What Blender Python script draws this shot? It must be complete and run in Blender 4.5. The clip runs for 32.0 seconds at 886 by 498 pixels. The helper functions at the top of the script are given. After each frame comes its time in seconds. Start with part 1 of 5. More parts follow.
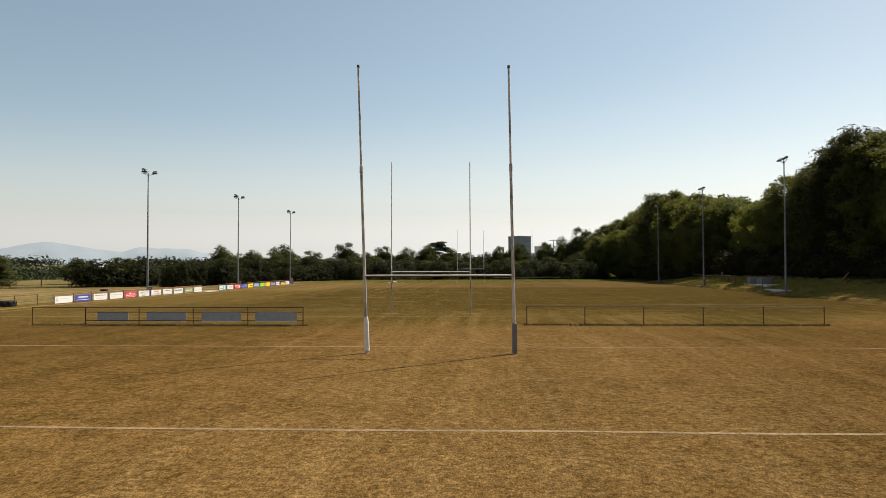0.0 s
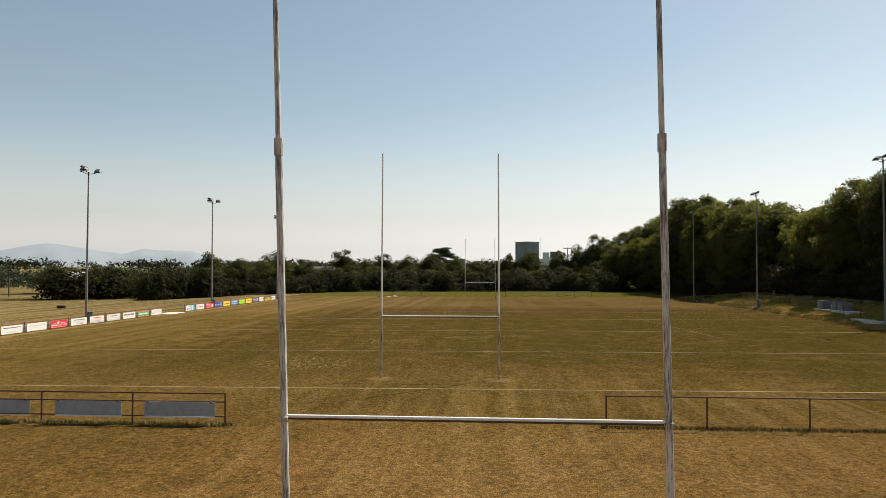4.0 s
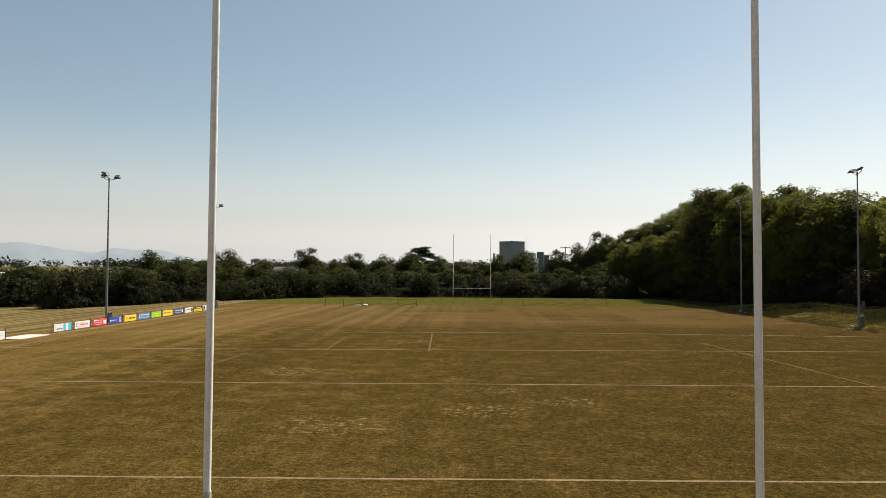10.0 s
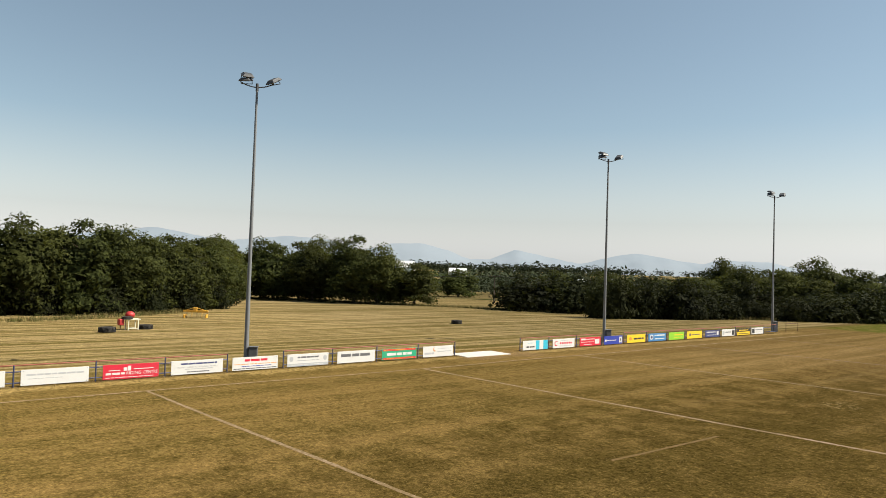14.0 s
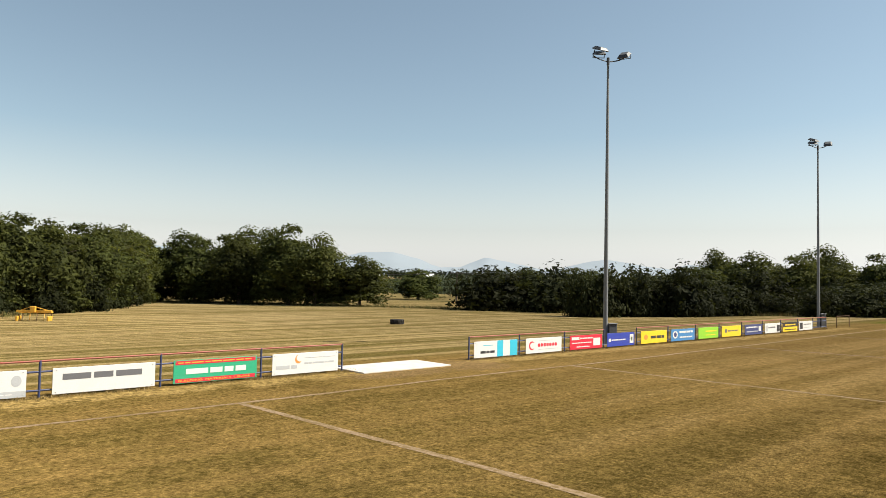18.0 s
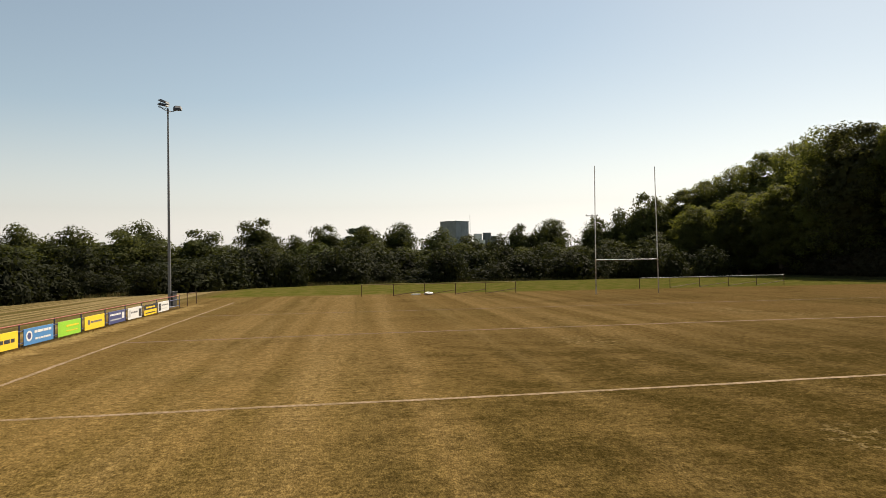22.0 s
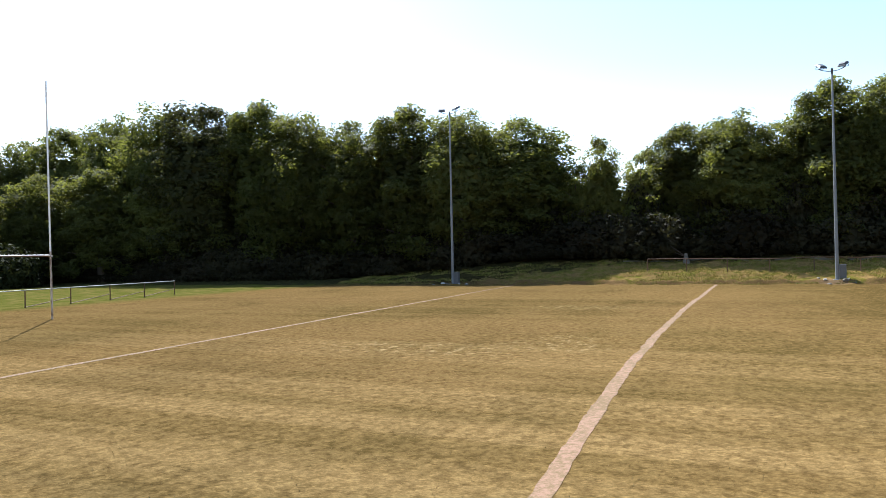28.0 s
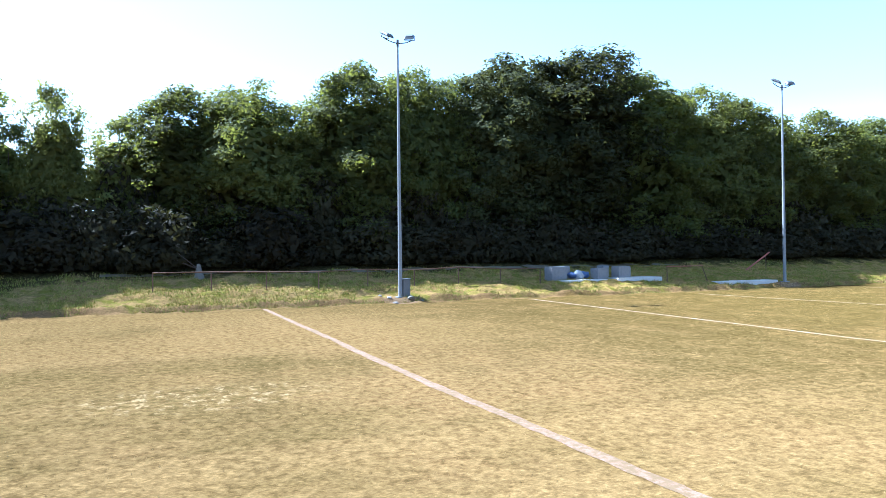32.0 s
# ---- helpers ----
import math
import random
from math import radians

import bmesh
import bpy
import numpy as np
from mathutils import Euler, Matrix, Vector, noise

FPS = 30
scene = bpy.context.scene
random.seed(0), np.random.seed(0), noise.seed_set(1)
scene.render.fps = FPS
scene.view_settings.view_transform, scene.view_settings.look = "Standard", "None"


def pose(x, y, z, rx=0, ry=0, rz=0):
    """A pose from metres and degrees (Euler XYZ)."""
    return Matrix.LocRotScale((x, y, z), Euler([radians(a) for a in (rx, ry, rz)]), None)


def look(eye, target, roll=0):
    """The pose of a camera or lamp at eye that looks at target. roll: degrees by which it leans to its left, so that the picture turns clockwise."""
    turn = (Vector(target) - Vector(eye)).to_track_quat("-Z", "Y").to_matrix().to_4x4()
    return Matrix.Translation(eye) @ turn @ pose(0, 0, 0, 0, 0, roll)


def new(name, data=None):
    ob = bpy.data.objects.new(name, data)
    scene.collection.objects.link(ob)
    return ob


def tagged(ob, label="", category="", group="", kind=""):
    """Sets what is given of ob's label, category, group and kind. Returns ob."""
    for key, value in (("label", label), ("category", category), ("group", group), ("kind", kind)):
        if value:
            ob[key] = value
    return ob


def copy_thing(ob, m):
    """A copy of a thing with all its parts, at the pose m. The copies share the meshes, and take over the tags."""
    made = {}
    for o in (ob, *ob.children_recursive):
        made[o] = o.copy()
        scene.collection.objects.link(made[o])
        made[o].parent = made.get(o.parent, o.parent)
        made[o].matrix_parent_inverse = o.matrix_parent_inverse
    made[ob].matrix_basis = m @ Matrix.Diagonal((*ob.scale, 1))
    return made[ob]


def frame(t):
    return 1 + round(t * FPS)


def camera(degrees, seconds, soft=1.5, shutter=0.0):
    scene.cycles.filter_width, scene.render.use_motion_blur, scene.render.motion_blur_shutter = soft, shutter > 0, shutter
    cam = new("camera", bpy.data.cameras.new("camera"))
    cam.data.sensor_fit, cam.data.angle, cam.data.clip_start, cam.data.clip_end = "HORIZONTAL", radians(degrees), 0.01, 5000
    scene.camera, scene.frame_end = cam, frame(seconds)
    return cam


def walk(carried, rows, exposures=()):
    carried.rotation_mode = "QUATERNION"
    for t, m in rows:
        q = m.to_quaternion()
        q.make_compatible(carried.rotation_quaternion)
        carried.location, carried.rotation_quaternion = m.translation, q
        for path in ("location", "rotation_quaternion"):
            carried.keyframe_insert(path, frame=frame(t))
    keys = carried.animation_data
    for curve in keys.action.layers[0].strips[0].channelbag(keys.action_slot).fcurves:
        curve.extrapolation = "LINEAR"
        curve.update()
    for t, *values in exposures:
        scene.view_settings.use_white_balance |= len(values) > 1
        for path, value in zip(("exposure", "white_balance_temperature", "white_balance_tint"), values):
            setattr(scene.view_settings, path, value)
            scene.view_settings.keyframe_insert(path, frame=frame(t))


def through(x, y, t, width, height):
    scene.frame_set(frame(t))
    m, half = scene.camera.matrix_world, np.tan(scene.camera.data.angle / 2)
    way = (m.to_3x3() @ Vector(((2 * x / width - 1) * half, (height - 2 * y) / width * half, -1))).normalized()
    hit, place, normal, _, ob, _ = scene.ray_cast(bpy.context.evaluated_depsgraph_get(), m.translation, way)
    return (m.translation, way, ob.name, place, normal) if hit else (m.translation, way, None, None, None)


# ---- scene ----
cam = camera(64.3, 32.0, soft=0.7)
PATH = [
    (0, (4.198, -49.557, 3.217), (4.064, -47.562, 3.27), -0.2),
    (0.5, (3.988, -47.166, 3.664), (3.859, -45.171, 3.719), -0.2),
    (1, (3.789, -44.886, 4.121), (3.661, -42.891, 4.177), -0.1),
    (1.5, (3.573, -42.636, 4.447), (3.453, -40.64, 4.503), -0.1),
    (2, (3.32, -40.523, 4.728), (3.173, -38.529, 4.787), -0.2),
    (2.5, (3.114, -38.549, 4.906), (2.941, -36.558, 4.964), -0.0),
    (3, (2.941, -36.798, 4.929), (2.779, -34.805, 4.991), -0.1),
    (3.5, (2.747, -35.142, 5.003), (2.597, -33.149, 5.065), 0.1),
    (5.5, (1.922, -28.243, 5.256), (1.798, -26.248, 5.318), -0.2),
    (6, (1.71, -26.488, 5.274), (1.591, -24.493, 5.336), -0.0),
    (6.5, (1.492, -24.532, 5.308), (1.378, -22.536, 5.369), -0.1),
    (7, (1.244, -22.475, 5.326), (1.136, -20.479, 5.387), -0.2),
    (7.5, (0.922, -20.354, 5.306), (0.82, -18.357, 5.368), -0.2),
    (8, (0.719, -18.051, 5.32), (0.621, -16.055, 5.381), -0.2),
    (8.5, (0.515, -15.561, 5.291), (0.423, -13.564, 5.353), -0.1),
    (9, (0.311, -12.757, 5.298), (0.224, -10.76, 5.362), -0.0),
    (9.5, (0.122, -9.962, 5.292), (0.039, -7.964, 5.357), -0.1),
    (10, (-0.091, -7.208, 5.376), (-0.17, -5.211, 5.44), 0.3),
    (10.5, (-0.079, -4.836, 5.414), (-0.155, -2.838, 5.477), 0.2),
    (11, (-0.112, -2.537, 5.488), (-0.187, -0.54, 5.547), 0.3),
    (11.5, (-0.265, -0.133, 5.467), (-0.335, 1.865, 5.526), 0.4),
    (12, (-0.528, 2.859, 5.491), (-0.895, 4.824, 5.545), -0.1),
    (12.5, (-0.852, 6.038, 5.327), (-1.613, 7.886, 5.393), 0.6),
    (13, (-1.272, 9.215, 5.279), (-2.348, 10.9, 5.348), 0.9),
    (13.5, (-1.939, 12.533, 5.211), (-3.383, 13.915, 5.282), 1.3),
    (14, (-2.87, 15.781, 5.222), (-4.378, 17.093, 5.287), 1.9),
    (14.5, (-4.021, 18.654, 4.614), (-5.562, 19.927, 4.685), 1.9),
    (16.5, (-11.507, 27.761, 2.834), (-13.112, 28.951, 2.929), 2.0),
    (17, (-12.708, 29.325, 3.056), (-14.279, 30.559, 3.142), 1.8),
    (17.5, (-14.631, 30.64, 3.041), (-16.144, 31.945, 3.129), 1.4),
    (18, (-16.377, 31.81, 3.021), (-17.829, 33.183, 3.113), 1.2),
    (18.5, (-17.814, 32.723, 3.021), (-19.174, 34.186, 3.116), 1.0),
    (19, (-18.906, 33.351, 3.009), (-20.071, 34.974, 3.102), 0.5),
    (19.5, (-19.733, 33.732, 3.043), (-20.689, 35.487, 3.131), 0.1),
    (20, (-20.408, 34.032, 3.048), (-21.156, 35.885, 3.126), -0.3),
    (20.5, (-20.912, 34.477, 3.167), (-21.474, 36.395, 3.229), -0.2),
    (21, (-21.445, 35.082, 3.172), (-21.593, 37.076, 3.218), -0.8),
    (21.5, (-22.257, 36.584, 3.132), (-22.234, 38.583, 3.173), -1.0),
    (22, (-23.022, 38.51, 3.016), (-22.778, 40.495, 3.051), -0.9),
    (22.5, (-23.555, 40.794, 2.993), (-23.18, 42.758, 3.026), -0.9),
    (23, (-23.926, 43.409, 2.968), (-23.367, 45.329, 2.998), -0.8),
    (23.5, (-24.222, 46.369, 3.055), (-23.499, 48.234, 3.083), -0.8),
    (24, (-24.405, 49.165, 3.119), (-23.587, 50.99, 3.145), -1.1),
    (24.5, (-24.245, 52.093, 3.004), (-23.333, 53.873, 3.035), -0.5),
    (25, (-23.949, 55.0, 3.052), (-22.835, 56.661, 3.076), -0.8),
    (25.5, (-23.768, 57.126, 3.003), (-22.512, 58.682, 3.024), -0.8),
    (27.5, (-20.803, 65.389, 2.635), (-19.079, 66.401, 2.662), -0.7),
    (28, (-19.454, 67.196, 2.523), (-17.626, 68.007, 2.543), -1.2),
    (28.5, (-17.621, 68.705, 2.475), (-15.708, 69.289, 2.493), -1.3),
    (29, (-15.42, 70.07, 2.41), (-13.459, 70.465, 2.43), -1.1),
    (29.5, (-13.071, 71.398, 2.419), (-11.084, 71.624, 2.44), -1.0),
    (30, (-10.626, 72.644, 2.437), (-8.626, 72.671, 2.458), -1.0),
    (30.5, (-8.265, 73.718, 2.608), (-6.272, 73.549, 2.624), -0.9),
    (31, (-5.906, 74.569, 2.684), (-3.939, 74.208, 2.698), -0.8),
    (31.5, (-3.536, 75.196, 2.715), (-1.62, 74.622, 2.73), -0.7),
    (32, (-1.353, 75.658, 2.733), (0.487, 74.875, 2.748), -0.7),
]
EXPOSURES = [(0.0, 0.91, 6850, 8), (9.0, 0.84, 6850, 8), (11.0, 0.84, 6850, 8), (13.0, 0.88, 6700, 7), (14.5, 1.0, 6600, 6), (16.5, 1.08, 6600, 5), (19.0, 1.14, 6750, 7), (21.0, 0.99, 7000, 9), (23.0, 0.94, 7300, 10), (25.0, 1.0, 7300, 10), (27.5, 1.88, 5900, 8), (29.0, 2.26, 5050, 8), (30.0, 2.56, 4800, 8), (32.0, 2.81, 4600, 8)]
walk(cam, [(t, look(eye, target, roll)) for t, eye, target, roll in PATH], EXPOSURES)

# ---- light ----
SUN_AZ, SUN_EL = radians(44.5), radians(48.5)
world = bpy.data.worlds.new("sky")
scene.world = world
world.use_nodes = True
wn = world.node_tree
sky = wn.nodes.new("ShaderNodeTexSky")
sky.sky_type = "NISHITA"
sky.sun_disc = False
sky.sun_elevation, sky.sun_rotation = SUN_EL, SUN_AZ
sky.air_density, sky.dust_density, sky.ozone_density = 1.0, 0.5, 1.0
wn.nodes["Background"].inputs[1].default_value = 0.060
haze = wn.nodes.new("ShaderNodeHueSaturation")
haze.inputs["Hue"].default_value, haze.inputs["Saturation"].default_value = 0.489, 0.80
# white haze where the sky loses its blue, towards the horizon
channels = wn.nodes.new("ShaderNodeSeparateColor")
ratio = wn.nodes.new("ShaderNodeMath")
ratio.operation = "DIVIDE"
blue = wn.nodes.new("ShaderNodeMapRange")
for k, v in ((1, 0.85), (2, 2.1), (3, 0.0), (4, 0.8)):
    blue.inputs[k].default_value = v
wn.links.new(sky.outputs[0], channels.inputs[0])
wn.links.new(channels.outputs[2], ratio.inputs[0])
wn.links.new(channels.outputs[0], ratio.inputs[1])
wn.links.new(ratio.outputs[0], blue.inputs[0])
wn.links.new(blue.outputs[0], haze.inputs["Saturation"])
wn.links.new(sky.outputs[0], haze.inputs["Color"])
wn.links.new(haze.outputs[0], wn.nodes["Background"].inputs[0])
sun = new("sun", bpy.data.lights.new("sun", "SUN"))
sun.data.energy, sun.data.angle, sun.data.color = 5.0, radians(0.6), (1.0, 0.93, 0.82)
sun_way = Vector((math.sin(SUN_AZ) * math.cos(SUN_EL), math.cos(SUN_AZ) * math.cos(SUN_EL), math.sin(SUN_EL)))
sun.matrix_world = look(sun_way * 200, (0, 0, 0))


# ---- materials ----
class Nodes:
    """A node material and short ways to add nodes to it."""

    def __init__(self, name, rough=0.6, metal=0.0):
        self.mat = bpy.data.materials.new(name)
        self.mat.use_nodes = True
        self.tree = self.mat.node_tree
        self.bsdf = self.tree.nodes["Principled BSDF"]
        self.out = self.tree.nodes["Material Output"]
        self.bsdf.inputs["Roughness"].default_value = rough
        self.bsdf.inputs["Metallic"].default_value = metal

    def put(self, sock, v):
        if isinstance(v, bpy.types.NodeSocket):
            self.tree.links.new(v, sock)
        elif v is not None:
            sock.default_value = v

    def pos(self):
        return self.tree.nodes.new("ShaderNodeNewGeometry").outputs["Position"]

    def obj(self):
        return self.tree.nodes.new("ShaderNodeTexCoord").outputs["Object"]

    def rnd(self):
        return self.tree.nodes.new("ShaderNodeObjectInfo").outputs["Random"]

    def island(self):
        return self.tree.nodes.new("ShaderNodeNewGeometry").outputs["Random Per Island"]

    def split(self, v):
        n = self.tree.nodes.new("ShaderNodeSeparateXYZ")
        self.put(n.inputs[0], v)
        return n.outputs

    def noise(self, vec, scale, detail=4.0, rough=0.55, stretch=None):
        if stretch:
            m = self.tree.nodes.new("ShaderNodeMapping")
            self.put(m.inputs[0], vec)
            m.inputs["Rotation"].default_value = (0, 0, stretch[3] if len(stretch) > 3 else 0)
            m.inputs["Scale"].default_value = stretch[:3]
            vec = m.outputs[0]
        n = self.tree.nodes.new("ShaderNodeTexNoise")
        self.put(n.inputs["Vector"], vec)
        n.inputs["Scale"].default_value = scale
        n.inputs["Detail"].default_value = detail
        n.inputs["Roughness"].default_value = rough
        return n.outputs[0]

    def math(self, op, a, b=None, c=None, clamp=False):
        n = self.tree.nodes.new("ShaderNodeMath")
        n.operation, n.use_clamp = op, clamp
        for sock, v in zip(n.inputs, (a, b, c)):
            self.put(sock, v)
        return n.outputs[0]

    def ramp(self, v, lo, hi, to_lo=0.0, to_hi=1.0, smooth=True):
        n = self.tree.nodes.new("ShaderNodeMapRange")
        n.interpolation_type = "SMOOTHSTEP" if smooth else "LINEAR"
        self.put(n.inputs[0], v)
        for k, x in zip((1, 2, 3, 4), (lo, hi, to_lo, to_hi)):
            n.inputs[k].default_value = x
        return n.outputs[0]

    def mix(self, f, a, b, blend="MIX"):
        n = self.tree.nodes.new("ShaderNodeMix")
        n.data_type, n.blend_type = "RGBA", blend
        self.put(n.inputs[0], f)
        self.put(n.inputs[6], (*a, 1) if isinstance(a, tuple) else a)
        self.put(n.inputs[7], (*b, 1) if isinstance(b, tuple) else b)
        return n.outputs[2]

    def colour(self, v):
        self.put(self.bsdf.inputs["Base Color"], (*v, 1) if isinstance(v, tuple) else v)
        return self

    def bump(self, height, strength=0.4, dist=0.02):
        n = self.tree.nodes.new("ShaderNodeBump")
        self.put(n.inputs["Strength"], strength)
        n.inputs["Distance"].default_value = dist
        self.put(n.inputs["Height"], height)
        self.put(self.bsdf.inputs["Normal"], n.outputs[0])
        return self


def plain(name, col, rough=0.6, metal=0.0, spot=None, amount=0.5, scale=6.0, grain=40.0):
    """Paint, metal or stone with stains at a large scale and grain at a small one."""
    m = Nodes(name, rough, metal)
    p = m.pos()
    big = m.ramp(m.noise(p, scale, 5), 0.45, 0.7)
    fine = m.noise(p, grain, 3)
    spot = spot or tuple(c * 0.6 for c in col)
    c = m.mix(m.math("MULTIPLY", big, amount), col, spot)
    c = m.mix(m.ramp(fine, 0.3, 0.75, 0, 0.25), c, tuple(x * 0.55 for x in col))
    m.colour(c).bump(fine, 0.15, 0.004)
    if rough >= 0.7:
        m.bsdf.inputs["Specular IOR Level"].default_value = 0.15
    m.put(m.bsdf.inputs["Roughness"], m.ramp(fine, 0.2, 0.8, max(rough - 0.12, 0.05), min(rough + 0.15, 1)))
    return m.mat


def peeling(name, paint_col, bare, share):
    """Paint that flakes off in long upright patches, with runs of rust."""
    m = Nodes(name, 0.65)
    p = m.pos()
    flake = m.math("ADD", m.math("MULTIPLY", m.noise(p, 1.0, 5, 0.7, stretch=(34, 34, 3.2)), 0.65), m.math("MULTIPLY", m.noise(p, 0.8, 3), 0.35))
    fine = m.noise(p, 70, 3)
    c = m.mix(m.ramp(fine, 0.3, 0.75, 0, 0.3), paint_col, tuple(0.6 * v for v in paint_col))
    c = m.mix(m.ramp(flake, share - 0.08, share + 0.09, 1, 0), c, m.mix(fine, bare, tuple(2.2 * v for v in bare)))
    m.colour(c).bump(flake, 0.3, 0.006)
    m.bsdf.inputs["Specular IOR Level"].default_value = 0.25
    return m.mat


def leaf_material(name, dark, light, glow, through=0.35):
    m = Nodes(name, 0.8)
    r = m.ramp(m.island(), 0, 1, 0.15, 0.85, False)
    big = m.noise(m.pos(), 0.45, 3)
    c = m.mix(r, dark, light)
    c = m.mix(m.ramp(big, 0.38, 0.62, 0, 0.8), c, m.mix(0.6, c, light))
    tint = m.ramp(m.rnd(), 0, 1, 0.62, 1.35, False)
    hs = m.tree.nodes.new("ShaderNodeHueSaturation")
    m.put(hs.inputs["Value"], tint)
    m.put(hs.inputs["Hue"], m.ramp(m.math("FRACT", m.math("MULTIPLY", m.rnd(), 7.3)), 0, 1, 0.496, 0.516, False))
    m.put(hs.inputs["Color"], c)
    m.colour(hs.outputs[0])
    tr = m.tree.nodes.new("ShaderNodeBsdfTranslucent")
    m.put(tr.inputs[0], m.mix(0.7, hs.outputs[0], glow))
    mixer = m.tree.nodes.new("ShaderNodeMixShader")
    mixer.inputs[0].default_value = through
    m.tree.links.new(m.bsdf.outputs[0], mixer.inputs[1])
    m.tree.links.new(tr.outputs[0], mixer.inputs[2])
    m.tree.links.new(mixer.outputs[0], m.out.inputs[0])
    m.bsdf.inputs["Specular IOR Level"].default_value = 0.08
    return m.mat


def ground_material():
    m = Nodes("mown_dry_grass", 0.95)
    m.bsdf.inputs["Diffuse Roughness"].default_value = 0.6
    p = m.pos()
    x, y, z = m.split(p)
    fine = m.noise(p, 1.0, 4, 0.7, stretch=(30.0, 13.0, 24.0))
    tuft = m.noise(p, 5.0, 4, 0.65)
    mid = m.noise(p, 0.7, 5, 0.6)
    wide = m.noise(p, 0.07, 4, 0.55)
    straw, tan, green, deep, red = (0.30, 0.20, 0.074), (0.19, 0.122, 0.036), (0.104, 0.09, 0.016), (0.042, 0.045, 0.009), (0.22, 0.115, 0.041)
    # greener inside the pitch, browner towards the clubhouse end
    brown = m.ramp(m.math("ADD", y, m.ramp(wide, 0.3, 0.7, -14, 14)), -14, 12, 1, 0)
    far_end = m.ramp(m.math("ADD", y, m.ramp(wide, 0.3, 0.7, -8, 8)), 35, 60, 0, 0.75)
    lively = m.ramp(m.math("ADD", mid, m.math("MULTIPLY", wide, 0.9)), 0.68, 1.06)
    g = m.mix(lively, tan, green)
    g = m.mix(m.ramp(tuft, 0.42, 0.7, 0, 0.75), g, m.mix(lively, straw, (0.21, 0.148, 0.045)))
    g = m.mix(m.ramp(tuft, 0.48, 0.34, 0, 0.6), g, deep)
    dry = m.mix(m.ramp(tuft, 0.35, 0.7), red, straw)
    dry = m.mix(m.ramp(tuft, 0.45, 0.33, 0, 0.5), dry, (0.10, 0.06, 0.02))
    g = m.mix(m.math("MAXIMUM", brown, far_end), g, m.mix(m.ramp(wide, 0.42, 0.6, 0.15, 0.65), dry, g))
    # drier along the west touchline
    g = m.mix(m.ramp(m.math("ADD", x, m.ramp(mid, 0.3, 0.7, -9, 9)), -2, -24, 0, 0.45), g, m.mix(m.ramp(tuft, 0.36, 0.66), (0.17, 0.135, 0.040), (0.27, 0.205, 0.07)))
    # mower passes along the pitch
    stripe = m.noise(p, 1.0, 3, 0.6, stretch=(0.85, 0.012, 0.1))
    gold = m.noise(p, 1.0, 2, 0.5, stretch=(0.42, 0.015, 0.1, 0.03))
    west = m.math("MAXIMUM", m.ramp(x, -14, 4, 1, 0.35), m.ramp(y, 4, -8, 0, 0.9))
    g = m.mix(m.math("MULTIPLY", west, m.ramp(stripe, 0.46, 0.64, 0, 0.5)), g, straw)
    g = m.mix(m.math("MULTIPLY", west, m.ramp(stripe, 0.44, 0.32, 0, 0.3)), g, deep)
    g = m.mix(m.math("MULTIPLY", m.math("MAXIMUM", brown, m.ramp(y, 48, 66, 0, 0.9)), m.ramp(gold, 0.44, 0.58, 0, 0.62)), g, m.mix(m.ramp(tuft, 0.36, 0.62), (0.165, 0.102, 0.028), (0.28, 0.185, 0.062)))
    band = m.noise(p, 1.0, 2, 0.45, stretch=(0.62, 0.006, 0.1))
    banded = m.math("MULTIPLY", m.ramp(x, 8, -12, 0.15, 1.0), m.ramp(y, 42, 60))
    g = m.mix(m.math("MULTIPLY", banded, m.ramp(band, 0.48, 0.62, 0, 0.38)), g, m.mix(m.ramp(tuft, 0.36, 0.6), (0.27, 0.175, 0.075), (0.42, 0.30, 0.14)))
    g = m.mix(m.math("MULTIPLY", banded, m.ramp(band, 0.50, 0.36, 0, 0.2)), g, m.mix(tuft, (0.12, 0.078, 0.02), (0.22, 0.142, 0.045)))
    # large worn and lusher drifts
    drift = m.noise(p, 1.0, 5, 0.65, stretch=(0.10, 0.22, 0.1))
    g = m.mix(m.ramp(drift, 0.52, 0.66, 0, 0.45), g, m.mix(0.5, g, straw))
    g = m.mix(m.ramp(drift, 0.48, 0.34, 0, 0.45), g, m.mix(0.5, g, deep))
    lush = m.math("MULTIPLY", m.math("MULTIPLY", m.ramp(y, -6, 6), m.ramp(y, 58, 70, 1, 0)), m.ramp(m.math("ADD", x, m.ramp(mid, 0.3, 0.7, -3, 3)), -24, -15))
    g = m.mix(m.math("MULTIPLY", lush, m.ramp(mid, 0.3, 0.65, 0.42, 0.85)), g, m.mix(m.ramp(tuft, 0.4, 0.65), (0.060, 0.050, 0.010), (0.125, 0.094, 0.023)))
    # greener turf west of the old posts, trampled and bleached between them
    verge = m.math("MULTIPLY", m.ramp(y, 18, 4), m.ramp(m.math("ADD", x, m.ramp(mid, 0.3, 0.7, -3, 3)), 0, -9))
    g = m.mix(m.math("MULTIPLY", verge, m.ramp(mid, 0.34, 0.64, 0.75, 0.3)), g, m.mix(m.ramp(tuft, 0.38, 0.64), (0.075, 0.062, 0.014), (0.16, 0.118, 0.034)))
    trod = m.math("MULTIPLY", m.math("MULTIPLY", m.ramp(y, -9, -13), m.ramp(x, -4, 1)), m.ramp(x, 16, 8))
    g = m.mix(m.math("MULTIPLY", trod, m.ramp(mid, 0.35, 0.62, 0.15, 0.6)), g, m.mix(m.ramp(tuft, 0.36, 0.64), (0.22, 0.15, 0.06), (0.36, 0.265, 0.12)))
